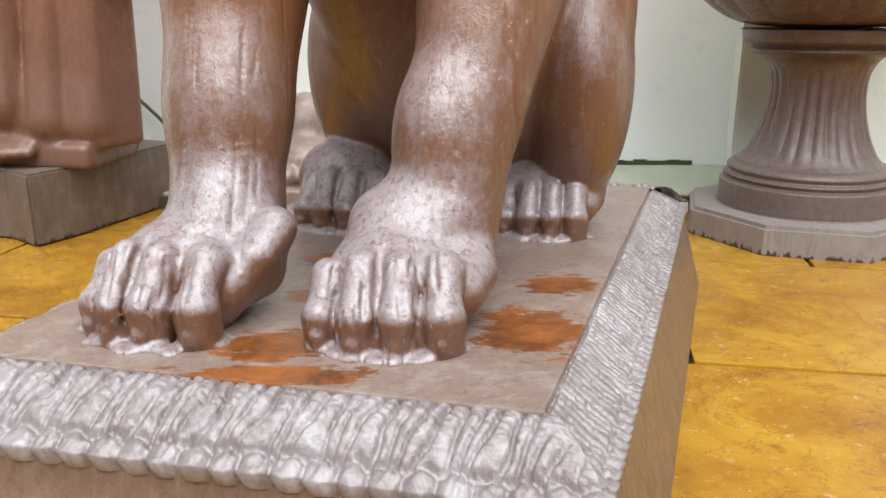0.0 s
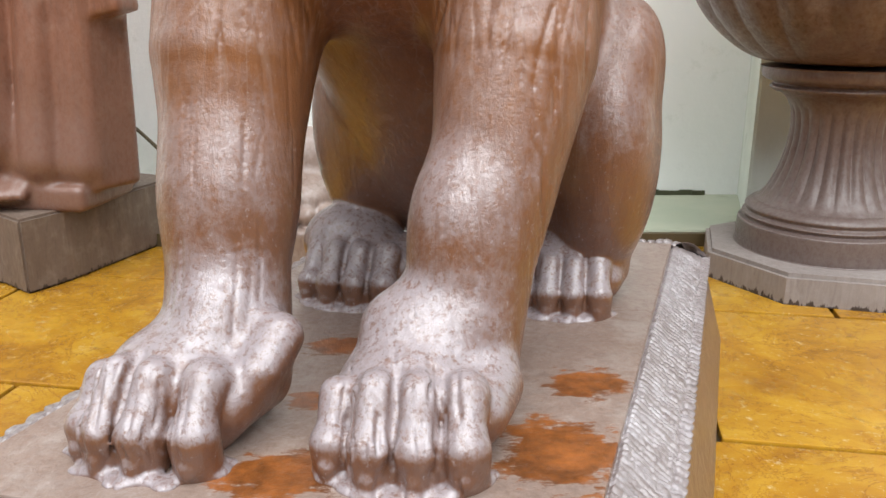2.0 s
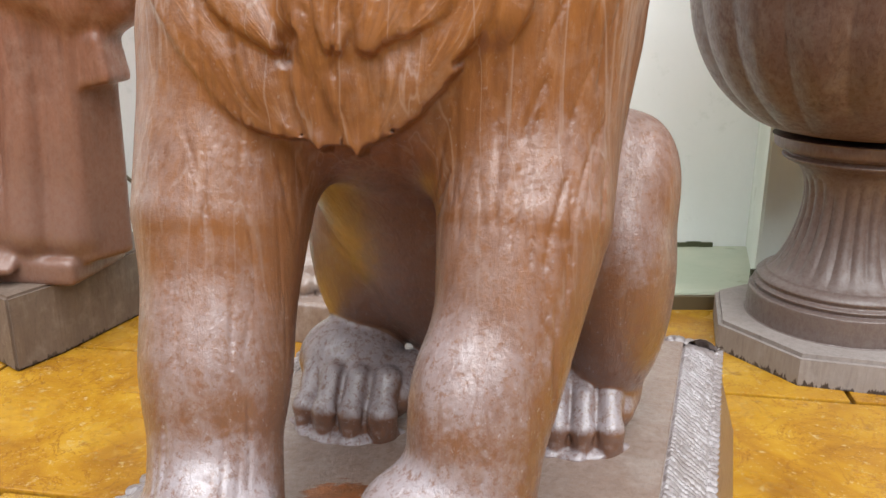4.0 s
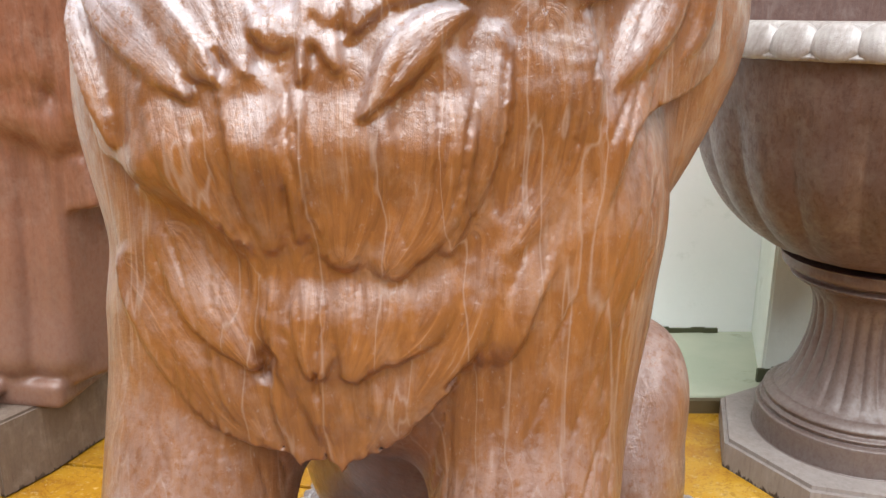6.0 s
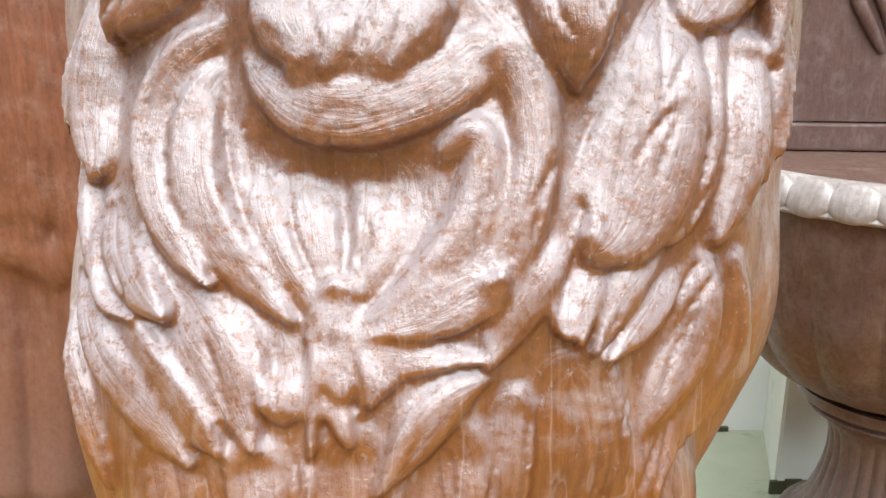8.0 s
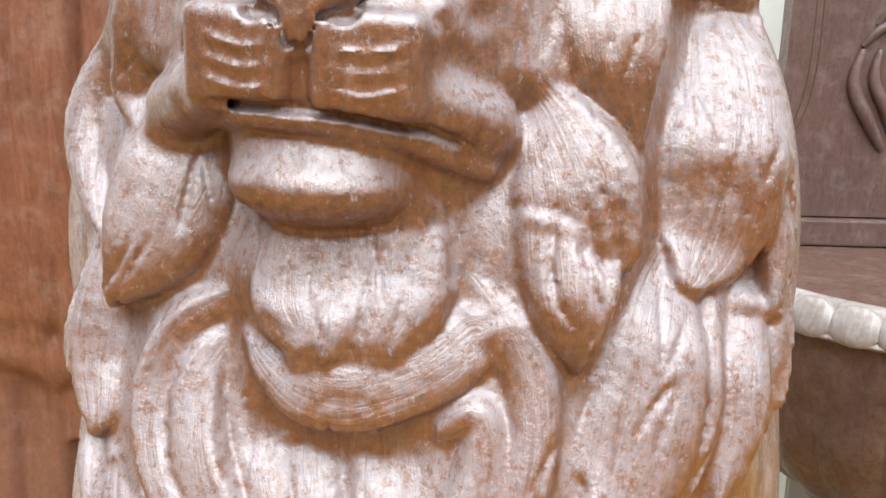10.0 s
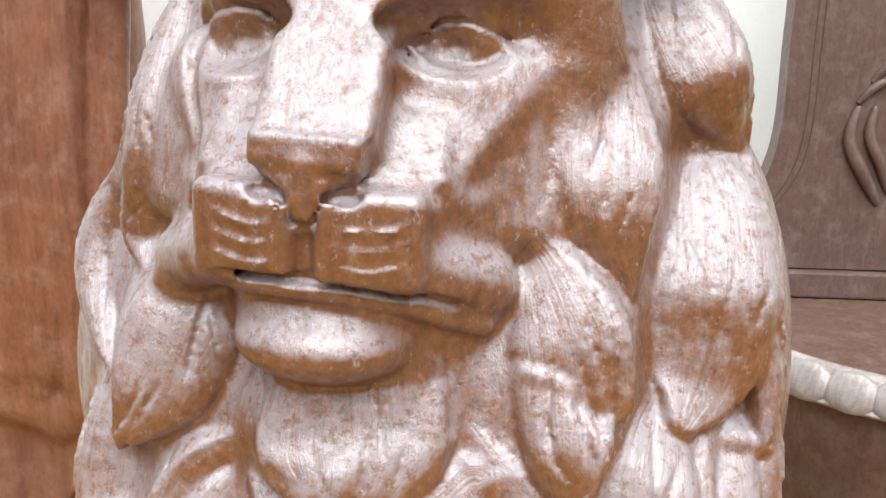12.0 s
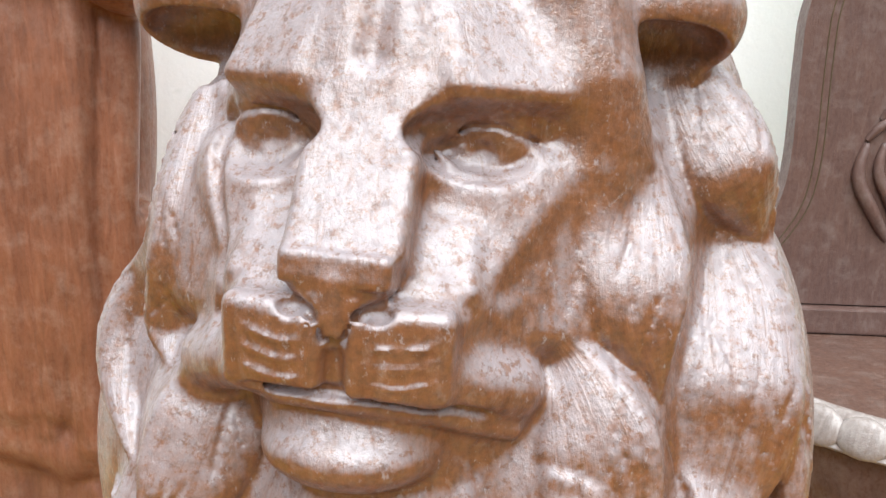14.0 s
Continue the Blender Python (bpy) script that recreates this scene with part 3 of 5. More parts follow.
def splayed_pier():
    """A pier with a splayed cheek, from the ground to above the view."""
    bm = bmesh.new()
    f = bm.faces.new([bm.verts.new((x, y, -0.1)) for x, y in ((0.69, 1.93), (4, 1.93), (4, 2.45), (0.775, 2.45), (0.775, 2.216))])
    g = bmesh.ops.extrude_face_region(bm, geom=[f])
    bmesh.ops.translate(bm, verts=[v for v in g["geom"] if isinstance(v, bmesh.types.BMVert)], vec=(0, 0, 3.3))
    bmesh.ops.recalc_face_normals(bm, faces=bm.faces)
    bmesh.ops.bevel(bm, geom=[e for e in bm.edges if abs(e.verts[0].co.z - e.verts[1].co.z) > 1], offset=0.006, segments=2, affect="EDGES")
    return bm


pier = tagged(new("wall_pier", mesh_of("wall_pier", splayed_pier())), "grey-green painted pier of the wall with mossy foot", "wall", kind="structure")
pier.data.materials.append(pier_mat)
# unseen wall, added behind the camera to shape light and reflections
opposite = tagged(new("wall_south", mesh_of("wall_south", box(bmesh.new(), -6, 6, -4.6, -4.3, -0.1, 3.0))), "unseen dark wall, added to block the low sky", "wall", kind="structure")
opposite.data.materials.append(opposite_mat)

# ---- plinth ----
top_mat = plinth_mat.copy()
top_mat.name = "plinth top with wet stains"
add_puddles(top_mat, ((0.008, 0.150, 0.060, 1.0), (0.050, 0.270, 0.045, 0.8), (-0.205, 0.118, 0.062, 0.65), (-0.20, 0.058, 0.10, 0.22), (-0.195, 0.36, 0.035, 0.8), (-0.205, 0.235, 0.022, 1.0)), (0.25, 0.080, 0.018))
CORNER = Vector((0.069, 0.505, 0.183))
PW, PD, OUT, DROP = 0.475, 0.78, 0.067, 0.038
NEAR, SLIM = 0.055, 0.057  # narrowed towards the near corner to fit the camera's view
TOP = CORNER.z
FRONT, SIDE = radians(-12.6), radians(-19.0)
EU, EV = Vector((math.cos(FRONT), math.sin(FRONT), 0)), Vector((-math.sin(SIDE), math.cos(SIDE), 0))
plinth = tagged(new("plinth"), "low brown plinth with carved leaf moulding and wet orange stains", "plinth")
plinth.matrix_world = pose(CORNER.x, CORNER.y, 0)


def askew(me):
    """Shear a mesh onto two directions that fit the plinth to the camera's view."""
    for v in me.vertices:
        v.co = EU * v.co.x + EV * v.co.y + Vector((0, 0, v.co.z))
    return me


askew(part("slab", box(bmesh.new(), -PW, 0, 0, PD, 0.0, TOP, 0.002), top_mat, plinth).data)
body = part("body", box(bmesh.new(), -PW - OUT + 0.008, OUT - 0.008, -OUT + 0.008, PD + OUT - 0.008, 0, TOP - DROP - 0.008), side_mat, plinth)
for v in body.data.vertices:
    if v.co.x > 0:
        v.co.x += SLIM - OUT
        v.co.y += OUT - NEAR if v.co.y < 0 else 0
    if v.co.z < 0.01:
        v.co.x += 0.036 if v.co.x > 0 else -0.036
        v.co.y += -0.036 if v.co.y < 0 else 0.036
askew(body.data)


def leaf_moulding(length, seed, at, turn, out0, out1, side0, side1):
    """A sloping strip of carved leaves, mitred at both ends; along x, outward along -y."""
    cols, rows = int(length / 0.0010), 52
    fine = turn == 90
    rib_w, bead_w, sweep = (0.0092, 0.0138, 0.014) if fine else (0.0125, 0.0232, 0.020)
    verts = []
    for i in range(rows):
        v = i / (rows - 1)
        for j in range(cols):
            u = j / (cols - 1)
            x = -side0 * v + u * (length + (side0 + side1) * v)
            out = (out0 + (out1 - out0) * u) * v
            z = TOP - DROP * v ** 1.5
            z += (-0.004 if turn == 270 else -0.007 if fine else 0.006) * math.sin(math.pi * v) - 0.006 * math.exp(-((v - 0.07) / 0.05) ** 2)
            ends = min(1.0, min(x + side0 * v, length + side1 * v - x) / 0.022)
            wave = 0.5 + 0.5 * math.sin(2 * math.pi * (x / 0.043 + 0.12 * noise.noise((x * 12, 5.0, seed))))
            bend = max(0.0, (v - 0.12) / 0.88) ** 1.5
            s = (x + sweep * bend * (0.35 + 0.65 * wave)) / rib_w + 0.25 * noise.noise((x * 45, v * 3, seed))
            rib = abs(s % 1.0 - 0.5) * 2
            n = math.floor(s)
            deep = (0.55 + 0.45 * math.sin(n * 2.4 + seed)) * (0.8 + 0.5 * noise.noise((x * 25, v * 4, seed + 3)))
            carve = min(1.0, v * 7) * max(0.15, ends)
            lobe = max(0.0, min(1.0, (v - 0.85) / 0.07))
            z -= (1 - 0.8 * lobe) * carve * (0.0060 if fine else 0.0075) * max(0.12, deep) * math.exp(-((1 - rib) / 0.27) ** 2)
            z += (1 - lobe) * carve * 0.0016 * (1 - rib ** 2)
            z += (0.0 if fine else 0.0030) * (wave - 0.5) * math.sin(math.pi * v) * (1 - lobe)
            f = abs((x / bead_w + 0.1 * noise.noise((x * 30, 8.0, seed))) % 1.0 - 0.5) * 2
            round_off = math.sqrt(max(0.0, 1 - f ** 2))
            z += lobe * (0.0025 if fine else 0.0045) * (round_off - 0.6)
            z -= (0.002 if fine else 0.0045) * math.exp(-((v - 0.83 - 0.05 * f) / 0.028) ** 2)
            z += 0.0014 * noise.noise((x * 120, v * 22, seed)) + 0.0016 * noise.noise((x * 34, v * 6, seed + 9)) + 0.0006 * noise.noise((x * 320, v * 50, seed + 4))
            edge = (0.004 if fine else 0.008) * round_off * max(0, v - 0.86) / 0.14
            verts.append((x, -out - edge + 0.004, z))
    for j in range(cols):
        x, y, z = verts[(rows - 1) * cols + j]
        verts.append((x, y + 0.007, TOP - DROP - 0.014))
    m = pose(at[0], at[1], 0, 0, 0, turn)
    return askew(grid_mesh("moulding", [m @ Vector(v) for v in verts], rows + 1, cols))


for length, at, turn, *reach in ((PW, (-PW, 0), 0, OUT, NEAR, OUT, SLIM), (PD, (0, 0), 90, SLIM, SLIM, NEAR, OUT), (PW, (0, PD), 180, OUT, OUT, SLIM, OUT), (PD, (-PW, PD), 270, OUT, OUT, OUT, OUT)):
    ob = new("moulding", leaf_moulding(length, turn, at, turn, *reach))
    ob.data.materials.append(mould_mat)
    ob.parent = plinth

# ---- lion ----
clay = Clay((-0.325, 0.55, 0.165), (0.285, 1.30, 1.45), 0.0021)
# trunk, shoulders and haunches
clay.stroke([(-0.06, 0.93, 0.78, 0.16), (-0.03, 0.99, 0.60, 0.17), (0.04, 1.13, 0.38, 0.17)], 1.0, 0.04)
clay.lump((-0.180, 0.90, 0.66), (0.086, 0.122, 0.15), 0.04)
clay.lump((0.055, 0.89, 0.64), (0.082, 0.130, 0.16), 0.04)
clay.lump((-0.06, 0.86, 0.62), (0.16, 0.10, 0.12), 0.04)
clay.lump((-0.06, 0.864, 0.70), (0.165, 0.105, 0.15), 0.04)
clay.lump((0.075, 0.87, 0.70), (0.075, 0.104, 0.12), 0.03)
clay.lump((0.092, 0.95, 0.740), (0.092, 0.12, 0.100), 0.012)
clay.lump((0.165, 1.06, 0.36), (0.075, 0.13, 0.17), 0.02)
clay.lump((0.19, 1.03, 0.47), (0.04, 0.06, 0.06), 0.03)
clay.lump((-0.10, 1.15, 0.38), (0.085, 0.12, 0.16), 0.02)
clay.lump((0.03, 1.05, 0.42), (0.10, 0.10, 0.10), 0.03)
# fore legs
clay.stroke([(-0.184, 0.868, 0.60, 0.084), (-0.200, 0.825, 0.48, 0.073), (-0.203, 0.796, 0.38, 0.058), (-0.204, 0.766, 0.31, 0.053), (-0.203, 0.742, 0.25, 0.055)], 1.0, 0.03)
clay.stroke([(0.048, 0.862, 0.60, 0.086), (0.046, 0.806, 0.48, 0.071), (0.028, 0.766, 0.38, 0.055), (0.010, 0.743, 0.31, 0.051), (-0.004, 0.722, 0.24, 0.053)], 1.0, 0.03)
clay.lump((-0.006, 0.746, 0.345), (0.032, 0.040, 0.05), 0.04)
clay.lump((-0.205, 0.778, 0.365), (0.046, 0.046, 0.06), 0.04)


def paw(x, y, scale, turn, toes=(-0.050, -0.018, 0.016, 0.050), crease=1.0):
    """A paw with bent, blunt toes standing on the plinth in a rough bed of mortar."""
    c, s = math.cos(turn), math.sin(turn)

    def at(u, v, z, r):
        return (x + (u * c - v * s) * scale, y + (u * s + v * c) * scale, TOP - 0.004 + z * scale, r * scale)

    clay.lump(at(0, 0.050, 0.038, 0)[:3], (0.060 * scale, 0.062 * scale, 0.050 * scale), 0.02)
    clay.lump(at(0, 0.012, 0.018, 0)[:3], (0.058 * scale, 0.030 * scale, 0.026 * scale), 0.01)
    clay.stroke([at(toes[-1] + 0.008, 0.024, 0.040, 0.024), at(toes[-1] + 0.012, 0.060, 0.045, 0.030)], 1.0, 0.012)
    for i, u in enumerate(toes):
        f = 0.014 if i == 0 else 0.004 if i == len(toes) - 1 else 0.0
        r = 0.0155 if i == 0 else 0.0178
        d = 0.010 if i == 0 else 0.0
        clay.stroke([at(u * 0.96, 0.018 + f, 0.056 - d, r), at(u, 0.004 + f, 0.062 - d, r), at(u * 1.02, -0.011 + f, 0.047 - d, r * 0.84), at(u * 1.03, -0.021 + f, 0.032 - d * 0.5, r * 1.06), at(u * 1.03, -0.017 + f, 0.010, r)], 1.0, 0.003)
        clay.lump(at(u * 1.05, -0.034 + f, 0.014, 0)[:3], (0.007 * scale, 0.006 * scale, 0.008 * scale), 0.005)
    for u, w in zip(toes[:-1], toes[1:]):
        u = (u + w) / 2
        clay.stroke([at(u * 0.98, 0.014, 0.079, 0.004 * crease), at(u, -0.004, 0.070, 0.0042 * crease), at(u * 1.03, -0.024, 0.042, 0.0035 * crease), at(u * 1.04, -0.034, 0.012, 0.003)], 1.0, 0.004, True)
    for n in range(26):
        a = math.pi * (1.12 + 0.76 * n / 25)
        q = 0.004 * math.sin(n * 5.1 + x * 40) + 0.003 * math.sin(n * 2.3)
        clay.lump(at((0.064 + q) * math.cos(a), 0.022 + (0.058 + q) * math.sin(a), 0.003, 0)[:3], (0.010, 0.008, 0.0045 + 0.002 * math.sin(n * 3.7)), 0.004)


paw(-0.243, 0.650, 1.06, radians(-12), (-0.046, -0.024, 0.004, 0.042))
paw(-0.046, 0.628, 1.04, radians(-5), (-0.050, -0.020, 0.011, 0.044))
clay.stroke([(-0.150, 0.700, 0.262, 0.020), (-0.160, 0.672, 0.245, 0.016)], 1.0, 0.02)
clay.stroke([(-0.205, 0.716, 0.270, 0.030), (-0.212, 0.690, 0.245, 0.022)], 1.0, 0.02)
clay.lump((-0.030, 0.718, 0.262), (0.056, 0.046, 0.040), 0.02)
paw(-0.128, 1.002, 0.98, radians(-14), (-0.046, -0.016, 0.014, 0.046))
paw(0.120, 0.968, 0.90, radians(-10), (-0.046, -0.016, 0.014, 0.044), 0.5)
clay.lump((-0.130, 1.075, 0.236), (0.062, 0.062, 0.050), 0.01)
clay.lump((0.120, 1.02, 0.228), (0.052, 0.05, 0.036), 0.01)
# mane
clay.lump((-0.035, 1.02, 1.02), (0.195, 0.17, 0.34), 0.03)
clay.lump((-0.04, 0.925, 0.82), (0.185, 0.135, 0.16), 0.03)
clay.lump((-0.05, 0.915, 0.98), (0.15, 0.085, 0.16), 0.03)
clay.lump((-0.185, 0.96, 1.00), (0.106, 0.10, 0.17), 0.03)
clay.lump((-0.190, 0.93, 0.84), (0.100, 0.10, 0.12), 0.03)
clay.lump((-0.196, 0.885, 0.77), (0.086, 0.088, 0.12), 0.03)
clay.lump((0.130, 0.97, 0.99), (0.100, 0.10, 0.22), 0.03)
clay.lump((0.130, 0.95, 0.83), (0.095, 0.10, 0.13), 0.03)
clay.lump((-0.12, 0.99, 1.20), (0.08, 0.09, 0.11), 0.03)
clay.lump((0.095, 1.00, 1.22), (0.08, 0.09, 0.11), 0.03)
front = Relief(clay)
front.lock([(-0.152, 0.620, 0.0180, 0.762), (-0.145, 0.588, 0.0175, 0.758), (-0.137, 0.568, 0.0115, 0.759), (-0.131, 0.553, 0.0020, 0.756)], 0.0026, 3, plump=0.5)  # chest tip
front.lock([(-0.117, 0.611, 0.0090, 0.751), (-0.115, 0.582, 0.0105, 0.750), (-0.111, 0.557, 0.0080, 0.752), (-0.107, 0.536, 0.0020, 0.748)], 0.0030, 2, plump=0.5)  # chest tip
front.lock([(-0.090, 0.609, 0.0140, 0.745), (-0.087, 0.580, 0.0145, 0.744), (-0.083, 0.555, 0.0095, 0.748), (-0.080, 0.533, 0.0015, 0.747)], 0.0026, 3, plump=0.5)  # chest tip
front.lock([(-0.049, 0.613, 0.0230, 0.743), (-0.050, 0.589, 0.0210, 0.740), (-0.058, 0.568, 0.0140, 0.744), (-0.068, 0.550, 0.0025, 0.746)], 0.0026, 4, plump=0.5)  # chest tip
front.lock([(-0.224, 0.666, 0.0150, 0.796), (-0.201, 0.636, 0.0185, 0.776), (-0.179, 0.606, 0.0180, 0.766), (-0.161, 0.574, 0.0125, 0.764), (-0.138, 0.551, 0.0030, 0.758)], 0.00495, 4, plump=1)  # chest side band
front.lock([(0.002, 0.698, 0.0245, 0.750), (-0.002, 0.659, 0.0250, 0.743), (-0.016, 0.623, 0.0185, 0.741), (-0.039, 0.585, 0.0075, 0.741)], 0.0030, 4, plump=1)  # chest flank
front.lock([(-0.117, 0.679, 0.0075, 0.751), (-0.121, 0.656, 0.0065, 0.744), (-0.120, 0.634, 0.0065, 0.743), (-0.115, 0.619, 0.0025, 0.741)], 0.0033, 2, plump=0.5)  # chest tier
front.lock([(-0.091, 0.680, 0.0165, 0.748), (-0.090, 0.656, 0.0175, 0.737), (-0.093, 0.634, 0.0165, 0.736), (-0.094, 0.617, 0.0085, 0.734)], 0.0040, 4, plump=0.5)  # chest tier
front.lock([(-0.057, 0.683, 0.0230, 0.742), (-0.056, 0.658, 0.0235, 0.733), (-0.061, 0.636, 0.0205, 0.731), (-0.069, 0.618, 0.0100, 0.731)], 0.0040, 5, plump=0.5)  # chest tier
front.lock([(-0.021, 0.682, 0.0165, 0.745), (-0.021, 0.660, 0.0165, 0.738), (-0.031, 0.642, 0.0140, 0.736), (-0.045, 0.625, 0.0050, 0.733)], 0.0033, 4, plump=0.5)  # chest tier
front.lock([(-0.185, 0.690, 0.0210, 0.780), (-0.169, 0.661, 0.0240, 0.763), (-0.152, 0.636, 0.0185, 0.754), (-0.137, 0.614, 0.0055, 0.749)], 0.00495, 5, plump=1)  # chest tier side
front.lock([(-0.168, 0.787, 0.0220, 0.744), (-0.160, 0.759, 0.0230, 0.734), (-0.151, 0.731, 0.0190, 0.738), (-0.134, 0.698, 0.0040, 0.742)], 0.0036, 6, plump=0.5)  # pectoral
front.lock([(-0.124, 0.787, 0.0165, 0.729), (-0.120, 0.757, 0.0160, 0.719), (-0.119, 0.726, 0.0145, 0.731), (-0.118, 0.698, 0.0065, 0.740)], 0.0033, 4, plump=0.5)  # pectoral
front.lock([(-0.095, 0.811, 0.0045, 0.749), (-0.095, 0.782, 0.0055, 0.726), (-0.097, 0.746, 0.0065, 0.722), (-0.100, 0.703, 0.0040, 0.737)], 0.0044, 1, plump=0.5)  # breast ridge
front.lock([(-0.069, 0.790, 0.0230, 0.732), (-0.068, 0.759, 0.0275, 0.723), (-0.068, 0.727, 0.0275, 0.729), (-0.072, 0.697, 0.0150, 0.733)], 0.0046, 6, plump=0.5)  # pectoral
front.lock([(-0.026, 0.789, 0.0280, 0.739), (-0.025, 0.757, 0.0300, 0.730), (-0.030, 0.722, 0.0280, 0.733), (-0.044, 0.690, 0.0135, 0.731)], 0.0043, 6, plump=0.5)  # pectoral
front.lock([(0.011, 0.812, 0.0150, 0.750), (0.008, 0.777, 0.0175, 0.741), (0.001, 0.741, 0.0150, 0.740), (-0.011, 0.695, 0.0045, 0.739)], 0.0030, 4, plump=1)  # pectoral side
front.lock([(0.046, 0.822, 0.0270, 0.758), (0.050, 0.784, 0.0310, 0.754), (0.044, 0.735, 0.0270, 0.759), (0.024, 0.690, 0.0085, 0.750)], 0.0030, 6, plump=1)  # breast side
front.lock([(0.001, 0.833, 0.0030, 0.745), (-0.017, 0.825, 0.0110, 0.736), (-0.037, 0.806, 0.0130, 0.728), (-0.052, 0.785, 0.0060, 0.723), (-0.059, 0.776, 0.0015, 0.719)], 0.015, 3, plump=0.12)  # oval leaf
front.lock([(-0.092, 0.866, 0.0060, 0.754), (-0.091, 0.842, 0.0040, 0.739), (-0.091, 0.818, 0.0035, 0.732), (-0.093, 0.796, 0.0030, 0.726)], 0.004, 1, plump=0.12)  # centre strand
front.lock([(-0.168, 0.870, 0.0135, 0.770), (-0.157, 0.857, 0.0195, 0.754), (-0.145, 0.841, 0.0200, 0.744), (-0.134, 0.823, 0.0150, 0.737), (-0.126, 0.807, 0.0075, 0.730), (-0.121, 0.800, 0.0020, 0.722)], 0.014, 4, plump=0.12)  # left leaf
front.lock([(-0.146, 0.877, 0.0030, 0.771), (-0.132, 0.863, 0.0050, 0.755), (-0.123, 0.844, 0.0050, 0.744), (-0.118, 0.822, 0.0025, 0.730)], 0.012, 1, plump=0.12)  # left leaf rim
front.lock([(-0.211, 0.861, 0.0080, 0.785), (-0.189, 0.843, 0.0115, 0.759), (-0.169, 0.824, 0.0125, 0.744), (-0.152, 0.806, 0.0110, 0.734), (-0.141, 0.795, 0.0025, 0.727)], 0.0065, 4, plump=0.12, tilt=0.004)  # inner strand
front.lock([(-0.236, 0.874, 0.0070, 0.807), (-0.226, 0.849, 0.0100, 0.782), (-0.211, 0.831, 0.0130, 0.765), (-0.190, 0.816, 0.0140, 0.751), (-0.173, 0.801, 0.0105, 0.741), (-0.159, 0.787, 0.0030, 0.732)], 0.006, 4, plump=0.12)  # far strand
front.lock([(-0.244, 0.851, 0.0050, 0.804), (-0.241, 0.827, 0.0070, 0.786), (-0.232, 0.803, 0.0085, 0.774), (-0.224, 0.778, 0.0080, 0.767), (-0.218, 0.754, 0.0025, 0.764)], 0.005, 3, plump=0.12)  # edge strand
front.lock([(-0.213, 0.911, 0.0110, 0.810), (-0.205, 0.892, 0.0140, 0.785), (-0.190, 0.876, 0.0140, 0.765), (-0.173, 0.865, 0.0055, 0.750)], 0.015, 3, plump=0.12)  # low side leaf
front.lock([(-0.224, 0.905, 0.0050, 0.812), (-0.224, 0.882, 0.0060, 0.793), (-0.216, 0.863, 0.0050, 0.777), (-0.193, 0.859, 0.0015, 0.761)], 0.011, 2, plump=0.25)  # low side edge
front.lock([(-0.146, 1.012, 0.0080, 0.813), (-0.169, 0.996, 0.0125, 0.808), (-0.185, 0.968, 0.0135, 0.802), (-0.188, 0.939, 0.0110, 0.790), (-0.179, 0.913, 0.0100, 0.776), (-0.163, 0.894, 0.0085, 0.764), (-0.148, 0.880, 0.0020, 0.754)], 0.0075, 4, plump=0.12)  # outer swirl
front.lock([(-0.142, 0.993, 0.0060, 0.812), (-0.157, 0.976, 0.0115, 0.801), (-0.162, 0.947, 0.0140, 0.787), (-0.155, 0.920, 0.0145, 0.774), (-0.139, 0.896, 0.0135, 0.764), (-0.118, 0.875, 0.0090, 0.756), (-0.103, 0.861, 0.0025, 0.749)], 0.007, 5, plump=0.12)  # inner swirl
front.lock([(-0.125, 0.945, 0.0110, 0.800), (-0.123, 0.920, 0.0105, 0.779), (-0.113, 0.896, 0.0095, 0.765), (-0.097, 0.875, 0.0065, 0.756), (-0.085, 0.862, 0.0020, 0.748)], 0.0055, 3, plump=0.12)  # mid swirl
front.lock([(-0.099, 0.935, 0.0140, 0.790), (-0.097, 0.912, 0.0165, 0.774), (-0.092, 0.890, 0.0140, 0.763), (-0.085, 0.872, 0.0075, 0.754), (-0.080, 0.862, 0.0020, 0.748)], 0.0065, 4, plump=0.12)  # tongue
front.lock([(-0.063, 0.933, 0.0090, 0.786), (-0.066, 0.909, 0.0060, 0.770), (-0.068, 0.888, 0.0060, 0.760), (-0.076, 0.870, 0.0020, 0.752)], 0.0055, 2, plump=0.12)  # tongue
front.lock([(-0.049, 0.933, 0.0145, 0.786), (-0.047, 0.913, 0.0155, 0.772), (-0.053, 0.894, 0.0105, 0.762), (-0.066, 0.877, 0.0045, 0.755)], 0.005, 3, plump=0.12)  # heart lobe
front.lock([(-0.021, 0.949, 0.0100, 0.776), (-0.007, 0.955, 0.0130, 0.772), (-0.003, 0.934, 0.0140, 0.765), (-0.010, 0.908, 0.0165, 0.757), (-0.025, 0.886, 0.0175, 0.751), (-0.050, 0.868, 0.0105, 0.747), (-0.073, 0.859, 0.0015, 0.747)], 0.017, 5, plump=0.18)  # right curl
front.lock([(-0.010, 0.884, 0.0210, 0.750), (-0.028, 0.874, 0.0190, 0.745), (-0.048, 0.865, 0.0100, 0.743), (-0.064, 0.859, 0.0020, 0.745)], 0.014, 3, plump=0.1, tilt=0.006)  # right curl lip
front.lock([(-0.009, 1.027, 0.0070, 0.799), (0.009, 1.004, 0.0160, 0.787), (0.021, 0.981, 0.0165, 0.781), (0.025, 0.956, 0.0140, 0.772), (0.022, 0.929, 0.0140, 0.763), (0.013, 0.898, 0.0135, 0.755), (0.002, 0.870, 0.0090, 0.748)], 0.016, 6, plump=0.22)  # right band
